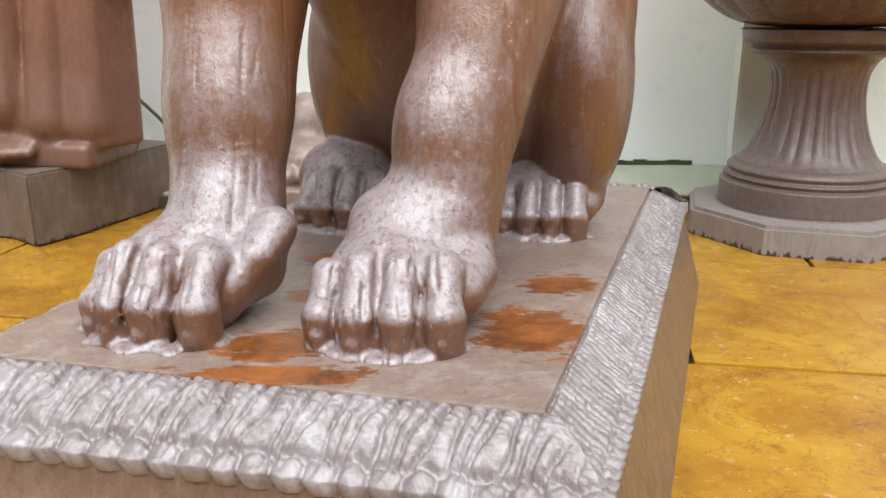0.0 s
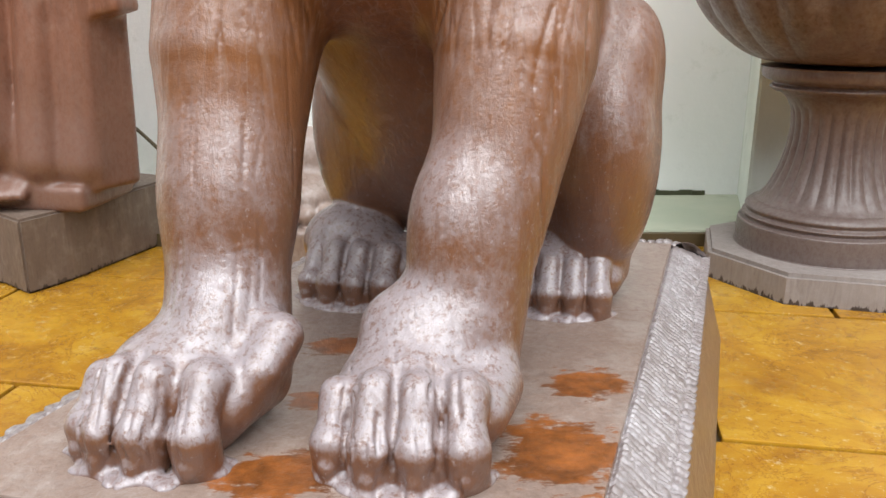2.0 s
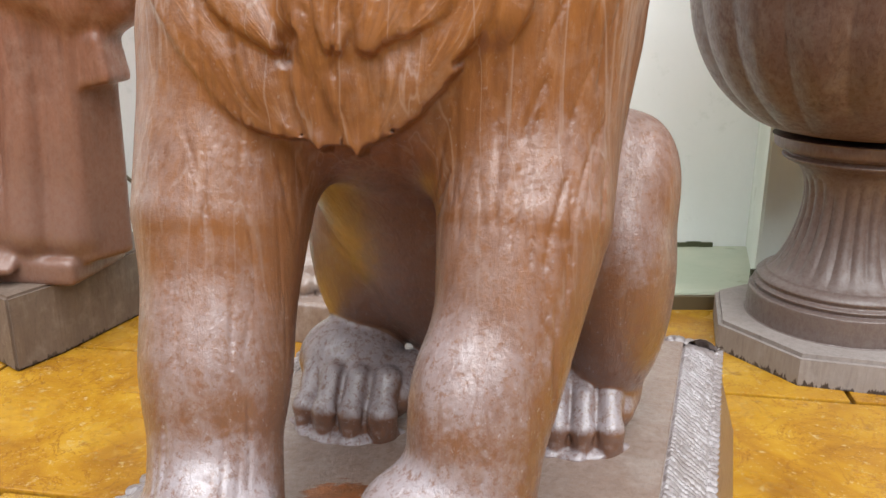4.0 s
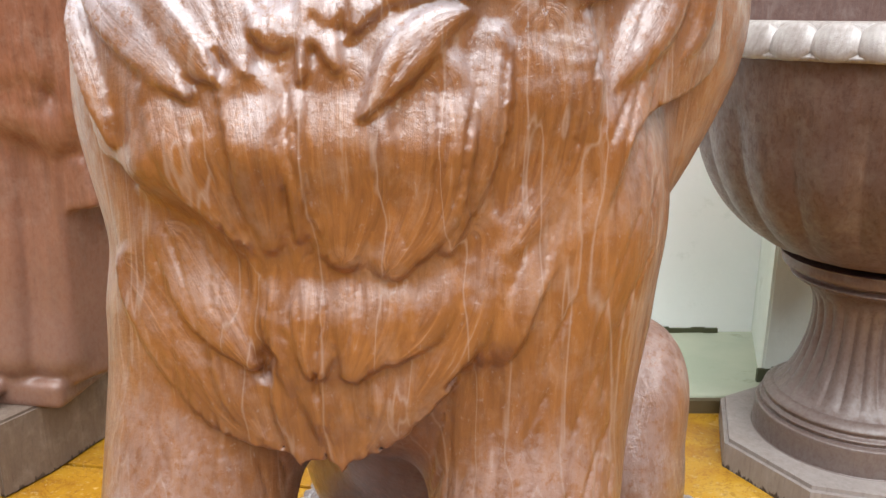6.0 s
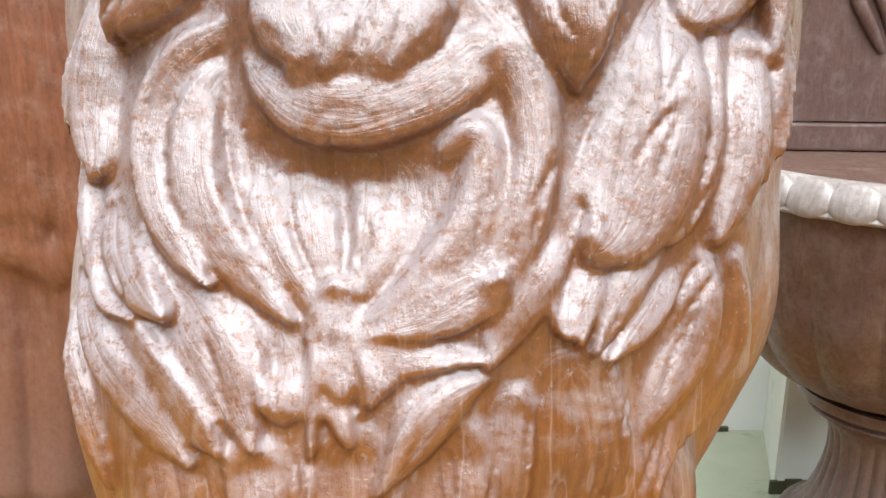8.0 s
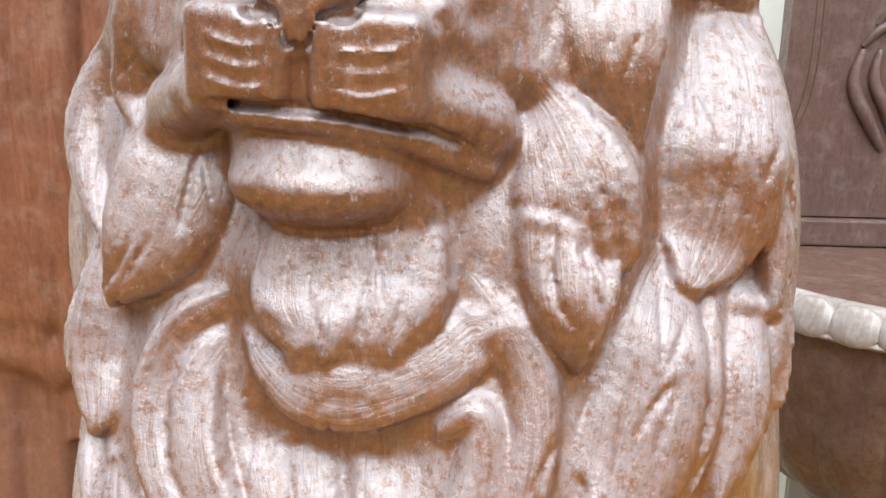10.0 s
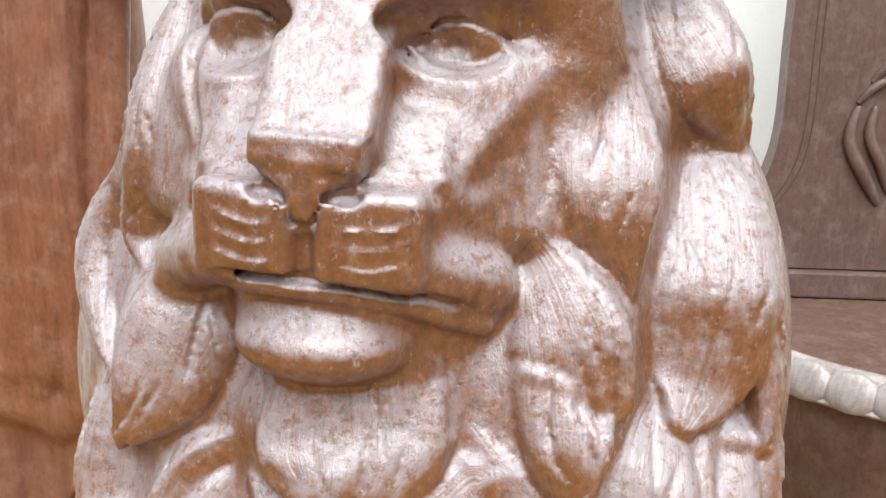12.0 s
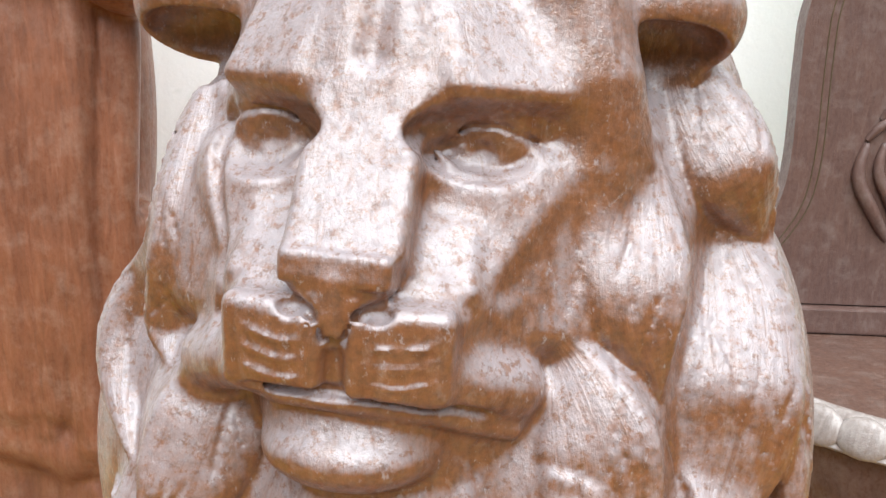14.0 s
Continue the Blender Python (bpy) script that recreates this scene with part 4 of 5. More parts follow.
front.lock([(0.105, 1.026, 0.0175, 0.836), (0.094, 0.998, 0.0295, 0.804), (0.088, 0.963, 0.0350, 0.790), (0.080, 0.932, 0.0355, 0.780), (0.071, 0.910, 0.0285, 0.771), (0.061, 0.901, 0.0145, 0.762)], 0.02, 6, plump=0.14)  # side beard
front.lock([(0.131, 1.009, 0.0070, 0.835), (0.129, 0.974, 0.0075, 0.812), (0.126, 0.938, 0.0075, 0.800), (0.113, 0.909, 0.0070, 0.789), (0.101, 0.897, 0.0025, 0.781)], 0.015, 2, plump=0.25)  # side beard edge
front.lock([(0.153, 0.996, 0.0140, 0.836), (0.151, 0.966, 0.0165, 0.819), (0.149, 0.938, 0.0160, 0.810), (0.141, 0.913, 0.0125, 0.803), (0.133, 0.895, 0.0050, 0.797)], 0.018, 4)  # edge beard
front.lock([(0.172, 1.020, 0.0075, 0.850), (0.174, 0.986, 0.0085, 0.838), (0.171, 0.954, 0.0080, 0.831), (0.167, 0.925, 0.0040, 0.825)], 0.016, 2, plump=0.25)  # far edge beard
front.lock([(0.035, 0.913, 0.0080, 0.776), (0.031, 0.893, 0.0130, 0.760), (0.018, 0.873, 0.0145, 0.751), (0.006, 0.853, 0.0100, 0.746), (0.000, 0.839, 0.0020, 0.739)], 0.014, 4, plump=0.12)  # right leaf
front.lock([(0.040, 0.890, 0.0050, 0.772), (0.036, 0.873, 0.0065, 0.757), (0.039, 0.859, 0.0050, 0.752), (0.043, 0.853, 0.0015, 0.747)], 0.011, 2, plump=0.12)  # right leaf
front.lock([(0.066, 0.897, 0.0075, 0.781), (0.056, 0.880, 0.0105, 0.764), (0.050, 0.863, 0.0090, 0.755), (0.050, 0.848, 0.0020, 0.748)], 0.014, 3, plump=0.12)  # right leaf
front.lock([(0.100, 0.901, 0.0080, 0.797), (0.085, 0.886, 0.0110, 0.776), (0.070, 0.866, 0.0095, 0.763), (0.057, 0.843, 0.0015, 0.750)], 0.014, 3, plump=0.12)  # right leaf
front.lock([(0.108, 0.886, 0.0080, 0.799), (0.098, 0.868, 0.0120, 0.781), (0.083, 0.852, 0.0105, 0.766), (0.065, 0.839, 0.0025, 0.752)], 0.013, 3, plump=0.12)  # right leaf
front.lock([(0.119, 0.894, 0.0110, 0.803), (0.121, 0.864, 0.0190, 0.793), (0.116, 0.834, 0.0215, 0.787), (0.100, 0.808, 0.0165, 0.775), (0.084, 0.783, 0.0040, 0.767)], 0.015, 4, plump=0.25)  # side lock
front.lock([(0.145, 0.880, 0.0100, 0.809), (0.150, 0.848, 0.0145, 0.810), (0.148, 0.820, 0.0120, 0.809), (0.133, 0.798, 0.0055, 0.802)], 0.015, 3, plump=0.25)  # side edge lock
front.lock([(-0.129, 0.995, 0.0045, 0.796), (-0.118, 0.984, 0.0115, 0.784), (-0.098, 0.973, 0.0180, 0.772), (-0.073, 0.970, 0.0195, 0.767), (-0.050, 0.974, 0.0190, 0.772), (-0.026, 0.984, 0.0190, 0.778), (-0.007, 0.998, 0.0175, 0.787)], 0.014, 5, plump=0.12, tilt=-0.003)  # bib lower
front.lock([(-0.073, 1.057, 0.0425, 0.793), (-0.074, 1.033, 0.0470, 0.786), (-0.074, 1.017, 0.0470, 0.778), (-0.075, 1.002, 0.0340, 0.773)], 0.018, 0, plump=0.1, groove=0)  # bib
front.lock([(-0.107, 1.055, 0.0115, 0.801), (-0.110, 1.032, 0.0160, 0.790), (-0.110, 1.014, 0.0150, 0.780), (-0.098, 0.998, 0.0080, 0.772)], 0.011, 4, plump=0.16)  # bib lobe
front.lock([(-0.078, 1.055, 0.0140, 0.797), (-0.080, 1.030, 0.0160, 0.786), (-0.078, 1.012, 0.0150, 0.774), (-0.085, 0.992, 0.0045, 0.769)], 0.011, 3, plump=0.16)  # bib lobe
front.lock([(-0.042, 1.058, 0.0195, 0.798), (-0.042, 1.033, 0.0210, 0.787), (-0.043, 1.013, 0.0205, 0.781), (-0.053, 0.995, 0.0060, 0.773)], 0.011, 4, plump=0.16)  # bib lobe
front.lock([(-0.136, 1.152, 0.0110, 0.828), (-0.160, 1.107, 0.0265, 0.832), (-0.173, 1.075, 0.0355, 0.820), (-0.188, 1.041, 0.0300, 0.810), (-0.206, 1.015, 0.0120, 0.808), (-0.212, 1.005, 0.0035, 0.814)], 0.026, 6, plump=0.13)  # lower left lock
front.lock([(0.021, 1.130, 0.0095, 0.839), (0.034, 1.108, 0.0220, 0.815), (0.044, 1.081, 0.0340, 0.798), (0.048, 1.050, 0.0340, 0.792), (0.043, 1.052, 0.0310, 0.790), (0.043, 1.022, 0.0245, 0.777), (0.044, 0.999, 0.0165, 0.776), (0.045, 0.983, 0.0055, 0.782)], 0.024, 6, plump=0.13, tilt=0.005)  # under cheek lock
front.lock([(-0.221, 1.028, 0.0170, 0.852), (-0.228, 0.999, 0.0205, 0.841), (-0.231, 0.966, 0.0200, 0.831), (-0.227, 0.940, 0.0150, 0.818), (-0.229, 0.929, 0.0060, 0.814)], 0.018, 4, plump=0.18)  # left side lock
front.lock([(-0.238, 0.932, 0.0085, 0.832), (-0.236, 0.908, 0.0080, 0.815), (-0.234, 0.891, 0.0050, 0.805), (-0.231, 0.875, 0.0015, 0.796)], 0.012, 2, plump=0.3)  # left wedge
front.lock([(-0.232, 1.148, 0.0105, 0.906), (-0.249, 1.110, 0.0170, 0.900), (-0.250, 1.076, 0.0140, 0.884), (-0.238, 1.051, 0.0080, 0.863), (-0.232, 1.037, 0.0020, 0.853)], 0.02, 4)  # left outer lock
front.lock([(-0.180, 1.272, 0.0090, 0.908), (-0.187, 1.230, 0.0170, 0.882), (-0.191, 1.192, 0.0210, 0.862), (-0.193, 1.155, 0.0265, 0.858), (-0.208, 1.121, 0.0175, 0.866), (-0.204, 1.103, 0.0030, 0.853)], 0.024, 5, plump=0.14)  # left cheek lock
front.lock([(0.078, 1.230, 0.0120, 0.879), (0.071, 1.199, 0.0265, 0.852), (0.069, 1.171, 0.0305, 0.831), (0.070, 1.142, 0.0270, 0.822), (0.077, 1.116, 0.0145, 0.822), (0.083, 1.095, 0.0025, 0.825)], 0.024, 6, plump=0.14)  # cheek lock
front.lock([(0.030, 1.294, 0.0120, 0.879), (0.046, 1.270, 0.0205, 0.864), (0.063, 1.245, 0.0160, 0.863), (0.078, 1.223, 0.0050, 0.866)], 0.012, 4, plump=0.25)  # temple lock
front.lock([(0.139, 1.167, 0.0185, 0.900), (0.143, 1.133, 0.0325, 0.873), (0.138, 1.098, 0.0380, 0.846), (0.134, 1.062, 0.0390, 0.840), (0.126, 1.035, 0.0320, 0.835), (0.116, 1.019, 0.0130, 0.822)], 0.022, 6, plump=0.15)  # shoulder lock
front.lock([(0.169, 1.079, 0.0090, 0.861), (0.172, 1.054, 0.0090, 0.848), (0.173, 1.027, 0.0095, 0.843), (0.170, 0.997, 0.0065, 0.836)], 0.016, 2, plump=0.25)  # shoulder edge lock
front.lock([(0.107, 1.269, 0.0200, 0.908), (0.121, 1.240, 0.0295, 0.890), (0.136, 1.211, 0.0270, 0.879), (0.152, 1.184, 0.0150, 0.894), (0.163, 1.167, 0.0035, 0.906)], 0.024, 6, plump=0.16)  # upper side lock
front.lock([(-0.085, 0.848, 0.0075, 0.743), (-0.066, 0.850, 0.0140, 0.741), (-0.045, 0.849, 0.0145, 0.741), (-0.022, 0.847, 0.0070, 0.741), (-0.003, 0.845, 0.0015, 0.742)], 0.015, 0, plump=0.1, tilt=-0.006, groove=0.0003)  # star leaf
front.lock([(-0.051, 0.850, 0.0145, 0.747), (-0.057, 0.840, 0.0135, 0.735), (-0.061, 0.829, 0.0075, 0.731), (-0.065, 0.819, 0.0010, 0.727)], 0.014, 2, plump=0.1, groove=0.0005)  # star leaf
front.lock([(-0.076, 0.850, 0.0130, 0.745), (-0.077, 0.838, 0.0120, 0.737), (-0.076, 0.829, 0.0060, 0.733)], 0.010, 1, plump=0.1, groove=0.0003)  # star leaf
front.lock([(-0.080, 0.875, 0.0110, 0.753), (-0.081, 0.860, 0.0120, 0.747), (-0.081, 0.843, 0.0060, 0.742)], 0.004, 0, plump=0.1, groove=0)  # meeting of tips
front.lock([(-0.082, 0.833, 0.0085, 0.740), (-0.078, 0.817, 0.0075, 0.731), (-0.072, 0.802, 0.0015, 0.725)], 0.005, 2, plump=0.12, groove=0.0004)  # small leaf
front.lock([(-0.106, 0.845, 0.0180, 0.757), (-0.103, 0.834, 0.0170, 0.739), (-0.107, 0.823, 0.0130, 0.732)], 0.008, 3, plump=0.12)  # under leaf
front.lock([(-0.086, 0.640, 0.0300, 0.741), (-0.087, 0.618, 0.0340, 0.742), (-0.088, 0.596, 0.0280, 0.746), (-0.090, 0.575, 0.0100, 0.749)], 0.0040, 2, plump=0.3, groove=0.0004)  # chest under the tips
front.press(clay)
clay.soften()
# carved strokes down the chest and legs
cut = random.Random(5)
for n in range(75):
    x, z = cut.uniform(-0.21, 0.13), cut.uniform(0.52, 0.82)
    long, lean = cut.uniform(0.03, 0.10), cut.uniform(-0.012, 0.012) - 0.10 * (x + 0.05)
    clay.scratch([(x, z), (x + lean * 0.6, z - long * 0.5), (x + lean, z - long)], cut.uniform(0.0008, 0.0018), 0.002)
for n in range(40):
    x, z = cut.choice((-0.19, 0.03)) + cut.uniform(-0.05, 0.05), cut.uniform(0.30, 0.60)
    clay.scratch([(x, z), (x + cut.uniform(-0.004, 0.004), z - cut.uniform(0.03, 0.09))], cut.uniform(0.0007, 0.0014), 0.002)
for n in range(30):
    x, z = cut.uniform(-0.22, 0.16), cut.uniform(0.80, 1.08)
    long, lean = cut.uniform(0.015, 0.05), cut.uniform(-0.010, 0.010) - 0.10 * (x + 0.05)
    clay.scratch([(x, z), (x + lean * 0.6, z - long * 0.5), (x + lean, z - long)], cut.uniform(0.0010, 0.0020), 0.002)

for n in range(80):
    x, z = cut.choice((-1, 1)) * cut.uniform(0.08, 0.24) - 0.03, cut.uniform(1.02, 1.42)
    long, lean = cut.uniform(0.015, 0.05), cut.uniform(-0.014, 0.014) + 0.3 * (x + 0.03) * (z - 1.12)
    clay.scratch([(x, z), (x + lean * 0.6, z - long * 0.5), (x + lean, z - long)], cut.uniform(0.0008, 0.0016), 0.002)

for n in range(110):
    x = cut.choice((-0.245, -0.046)) + cut.uniform(-0.045, 0.045)
    z = cut.uniform(0.195, 0.27)
    clay.scratch([(x, z), (x + cut.uniform(-0.003, 0.003), z - cut.uniform(0.008, 0.03))], cut.uniform(0.0010, 0.0020), 0.002)

# deep gouges across the beard
for way in ([(-0.092, 1.045), (-0.095, 1.027), (-0.085, 0.999)],
            [(-0.062, 1.034), (-0.066, 1.014), (-0.067, 1.001)],
            [(-0.042, 1.029), (-0.046, 1.016), (-0.050, 1.001)],
            [(-0.194, 1.046), (-0.204, 1.029), (-0.214, 1.015)],
            [(-0.182, 1.049), (-0.193, 1.033), (-0.200, 1.022)],
            [(-0.182, 1.000), (-0.187, 0.980), (-0.190, 0.962)],
            [(-0.170, 0.922), (-0.159, 0.896), (-0.149, 0.881)],
            [(-0.195, 0.932), (-0.192, 0.908), (-0.182, 0.891)],
            [(0.047, 1.055), (0.052, 1.030), (0.056, 1.016)],
            [(0.056, 1.050), (0.059, 1.035), (0.061, 1.024)],
            [(0.030, 1.045), (0.035, 1.019), (0.045, 1.005)],
            [(-0.002, 1.028), (0.016, 1.013), (0.034, 0.988)],
            [(-0.145, 0.956), (-0.141, 0.937), (-0.136, 0.923)],
            [(-0.135, 0.962), (-0.132, 0.942), (-0.129, 0.926)],
            [(0.088, 1.073), (0.097, 1.049), (0.100, 1.034)],
            [(-0.069, 0.923), (-0.064, 0.907), (-0.071, 0.886)],
            [(-0.109, 0.929), (-0.104, 0.906), (-0.092, 0.883)],
            [(-0.123, 0.678), (-0.126, 0.648), (-0.123, 0.619)],
            [(-0.106, 0.676), (-0.110, 0.650), (-0.106, 0.622)],
            [(-0.083, 0.664), (-0.091, 0.642), (-0.093, 0.626)],
            [(-0.064, 0.679), (-0.069, 0.654), (-0.077, 0.628)],
            [(-0.136, 0.733), (-0.138, 0.713), (-0.133, 0.699)],
            [(-0.105, 0.742), (-0.106, 0.719), (-0.104, 0.699)],
            [(-0.091, 0.746), (-0.093, 0.719), (-0.085, 0.696)],
            [(-0.128, 0.577), (-0.125, 0.560), (-0.118, 0.545)],
            [(-0.109, 0.608), (-0.109, 0.587), (-0.113, 0.574)],
            [(-0.084, 0.588), (-0.089, 0.567), (-0.086, 0.551)],
            [(-0.064, 0.597), (-0.063, 0.576), (-0.070, 0.555)],
            [(-0.191, 1.098), (-0.175, 1.117), (-0.149, 1.139)],
            [(-0.218, 1.129), (-0.195, 1.148), (-0.166, 1.175)],
            [(0.056, 1.079), (0.064, 1.054), (0.066, 1.035)],
            [(0.046, 1.074), (0.053, 1.052), (0.059, 1.034)]):
    clay.scratch(way, 0.0016, 0.0012)

# ---- face ----
yaw, tip = radians(-7.5), radians(3.5)
right = Vector((math.cos(yaw) * math.cos(tip), math.sin(yaw) * math.cos(tip), -math.sin(tip)))
back = Vector((-math.sin(yaw), math.cos(yaw), 0))
up = right.cross(back)
HEAD = Matrix((right, back, up)).transposed()
NOSE = Vector((-0.090, 0.767, 1.185))


def fp(r, b, u, radius=None):
    p = NOSE + HEAD @ Vector((r, b, u))
    return tuple(p) if radius is None else (*p, radius)


def flump(c, r, k=0.01, cut=False):
    clay.lump(fp(*c), r, k, HEAD, cut)


def fstroke(points, squash=1.0, k=0.006, cut=False):
    clay.stroke([fp(*p) for p in points], squash, k, cut)


def fblock(c, half, pitch=0.0, turn=0.0, r=0.004, k=0.006, cut=False, roll=0.0):
    clay.block(fp(*c), half, HEAD @ Matrix.Rotation(radians(turn), 3, "Z") @ Matrix.Rotation(radians(pitch), 3, "X") @ Matrix.Rotation(radians(roll), 3, "Y"), r, k, cut)


flump((0, 0.165, 0.06), (0.105, 0.115, 0.11), 0.02)
flump((0.004, 0.125, -0.040), (0.080, 0.070, 0.072), 0.02)
for e in (-1, 1):
    fstroke([(0.040 * e, 0.066, -0.030, 0.034), (0.064 * e, 0.105, -0.008, 0.036), (0.076 * e, 0.140, 0.02, 0.040)], 1, 0.02)
# cheeks, brow and bridge of the nose
for e in (-1, 1):
    flump((0.070 if e > 0 else -0.058, 0.140, -0.005), (0.038, 0.060, 0.070), 0.02)
    flump((0.058 * e, 0.100, 0.022), (0.040, 0.035, 0.026), 0.015)
    fblock((0.046 if e > 0 else -0.040, 0.126, 0.117), (0.035 if e > 0 else 0.028, 0.034, 0.068), -36, 28 if e > 0 else -23, 0.007, 0.012, roll=2 * e)
    fblock((0.078 if e > 0 else -0.064, 0.113 if e > 0 else 0.105, -0.010), (0.044 if e > 0 else 0.030, 0.044, 0.056), -13, 31 * e, 0.014, 0.014)
fblock((0.001, 0.057, 0.030), (0.0305, 0.030, 0.050), -33, 0, 0.006, 0.008)
flump((0.0, 0.10, 0.105), (0.035, 0.034, 0.05), 0.014)
fstroke([(0, 0.060, 0.098, 0.002), (0, 0.072, 0.14, 0.003), (0, 0.098, 0.18, 0.003)], 1, 0.018, True)
# eyes: the one on the far side of the muzzle opens rounder and sits lower
for e, drop, tall in ((-1, -0.004, 1.5), (1, -0.002, 1.1)):
    flump((0.060 * e, 0.052, 0.062 + drop), (0.040, 0.028, 0.016), 0.006, True)
    flump((0.062 * e, 0.066, 0.051 + drop), (0.034, 0.026, 0.0125 * tall), 0.005, True)
    flump((0.061 * e, 0.105, 0.066 + drop), (0.034, 0.026, 0.036), 0.002)
    low = 0.0385 + drop - 0.017 * (tall - 1)
    for lift, r, out in ((0.0, 0.0026, 0.003),):
        fstroke([(0.034 * e, 0.078 - out, 0.051 + drop + lift, 0.7 * r), (0.046 * e, 0.073 - out, low + 0.003 + lift, r), (0.064 * e, 0.075 - out, low + lift, r), (0.080 * e, 0.083 - out, low + 0.004 + lift, r), (0.094 * e, 0.094 - out, 0.051 + drop + lift, 0.7 * r)], 1, 0.0012)

    def ball(r, u):
        return 0.105 - 0.026 * math.sqrt(max(0.05, 1 - ((r - 0.061) / 0.034) ** 2 - ((u - 0.066 - drop) / 0.036) ** 2))

    ring = [2 * math.pi * n / 18 for n in range(19)]
    ring = [(0.058 + 0.0125 * math.cos(a), 0.0505 + drop + 0.0100 * tall ** 0.5 * math.sin(a)) for a in ring]
    fstroke([(r * e, ball(r, u) - 0.0004, u, 0.0017) for r, u in ring], 1, 0.001, True)
    flump((0.058 * e, ball(0.058, 0.0505) - 0.001, 0.0505 + drop), (0.0090, 0.0060, 0.0085), 0.002, True)
    lid = [(0.036, 0.056), (0.050, 0.0645), (0.066, 0.0655), (0.080, 0.0615), (0.092, 0.054)]
    fstroke([(r * e, ball(r, u + drop) - 0.0005, u + drop + 0.008 * (tall - 1), 0.0020) for r, u in lid], 1, 0.002, True)
# muzzle
fblock((0.0, 0.050, -0.046), (0.054, 0.042, 0.023), 5, 0, 0.008, 0.008)
for e in (-1, 1):
    fblock((0.034 * e, 0.060, -0.046), (0.030, 0.042, 0.024), 0, 58 * e, 0.008, 0.010)
for e in (-1, 1):
    fstroke([(0.056 * e, 0.074, -0.042, 0.026), (0.062 * e, 0.088, -0.038, 0.032), (0.074 * e, 0.125, -0.028, 0.040)], 1, 0.012)
    fblock((0.029 * e, 0.0285, -0.043), (0.027, 0.028, 0.025), 2, 8 * e, 0.007, 0.006)
    fblock((0.040 * e, 0.052, -0.014), (0.021, 0.020, 0.022), -46, 12 * e, 0.005, 0.010)
    fblock((0.054 * e, 0.086, 0.004), (0.030, 0.026, 0.048), -36, 12 * e, 0.006, 0.012, roll=34 * e)
fblock((0, 0.018, -0.0035), (0.0285, 0.018, 0.0085), -6, -4, 0.003, 0.004)
for e in (-1, 1):
    fstroke([(0.019 * e, 0.013, -0.008, 0.0095), (0.009 * e, 0.009, -0.018, 0.009), (0, 0.004, -0.036, 0.004)], 1, 0.003)
fstroke([(0, 0.010, -0.010, 0.012), (0, 0.006, -0.024, 0.0085), (0, 0.003, -0.041, 0.0035)], 1, 0.003)
for e in (-1, 1):
    flump((0.021 * e, 0.004, -0.022), (0.008, 0.007, 0.005), 0.003, True)
    fstroke([(0.012 * e, 0.003, -0.024, 0.004), (0.006 * e, 0.004, -0.036, 0.002)], 1, 0.003, True)
fstroke([(0, 0.002, -0.036, 0.0025), (0, 0.003, -0.062, 0.0035)], 1, 0.003, True)
# lower jaw and mouth
for e in (-1, 1):
    fstroke([(0.040 * e, 0.030, -0.058, 0.017), (0.064 * e, 0.040, -0.066, 0.018), (0.084 * e, 0.060, -0.074, 0.019)], 1, 0.012)
flump((0.014, 0.092, -0.092), (0.084, 0.062, 0.036), 0.014)
flump((0.002, 0.056, -0.094), (0.052, 0.044, 0.030), 0.012)
fblock((0.002, 0.056, -0.090), (0.043, 0.036, 0.024), 16, 0, 0.020, 0.014)
flump((0.002, 0.034, -0.107), (0.047, 0.034, 0.021), 0.007)
fstroke([(-0.052, 0.036, -0.074, 0.006), (-0.028, 0.014, -0.0715, 0.006), (0, 0.012, -0.071, 0.0065), (0.042, 0.022, -0.076, 0.0065), (0.066, 0.036, -0.086, 0.006), (0.088, 0.052, -0.096, 0.0045)], 1, 0.006)
fstroke([(-0.060, 0.040, -0.066, 0.0012), (-0.034, 0.010, -0.0665, 0.0030), (0, 0.004, -0.0655, 0.004), (0.02, 0.005, -0.067, 0.004), (0.05, 0.014, -0.072, 0.0045), (0.070, 0.024, -0.079, 0.0045), (0.092, 0.042, -0.087, 0.004)], 1, 0.002, True)
# whisker lines
def fscratch(points, r=0.002, k=0.002, **more):
    clay.scratch([(fp(p, 0.02, q)[0], fp(p, 0.02, q)[2]) for p, q in points], r, k, **more)


for e in (-1, 1):
    for n, u in enumerate((-0.035, -0.045, -0.055)):
        fscratch([(0.012 * e, u - 0.002), (0.030 * e, u - 0.004), (0.044 * e, u - 0.001), (0.051 * e, u + 0.003)], 0.0015, 0.0008, sink=-0.0002, raised=True)
fscratch([(-0.05, -0.0665), (-0.03, -0.0665), (0, -0.0655), (0.03, -0.068), (0.06, -0.073), (0.082, -0.081)], 0.0034, 0.002)
# temples
fstroke([(0.096, 0.126, 0.150, 0.030), (0.113, 0.120, 0.090, 0.030), (0.119, 0.121, 0.045, 0.028), (0.108, 0.124, -0.010, 0.024)], 1, 0.018)
fstroke([(-0.072, 0.136, 0.130, 0.020), (-0.084, 0.128, 0.070, 0.018), (-0.082, 0.126, 0.010, 0.018)], 1, 0.014)
# edge of the face against the mane
clay.scratch([(-0.159, 1.257), (-0.167, 1.231), (-0.166, 1.207), (-0.160, 1.185), (-0.159, 1.162), (-0.161, 1.139)], 0.0045, 0.004)
# ears
for r, b, u in ((0.148, 0.160, 0.130), (-0.126, 0.160, 0.122)):
    flump((r, b - 0.004, u), (0.052, 0.034, 0.040), 0.010)
    flump((r * 1.01, b - 0.018, u - 0.026), (0.042, 0.024, 0.030), 0.006, True)
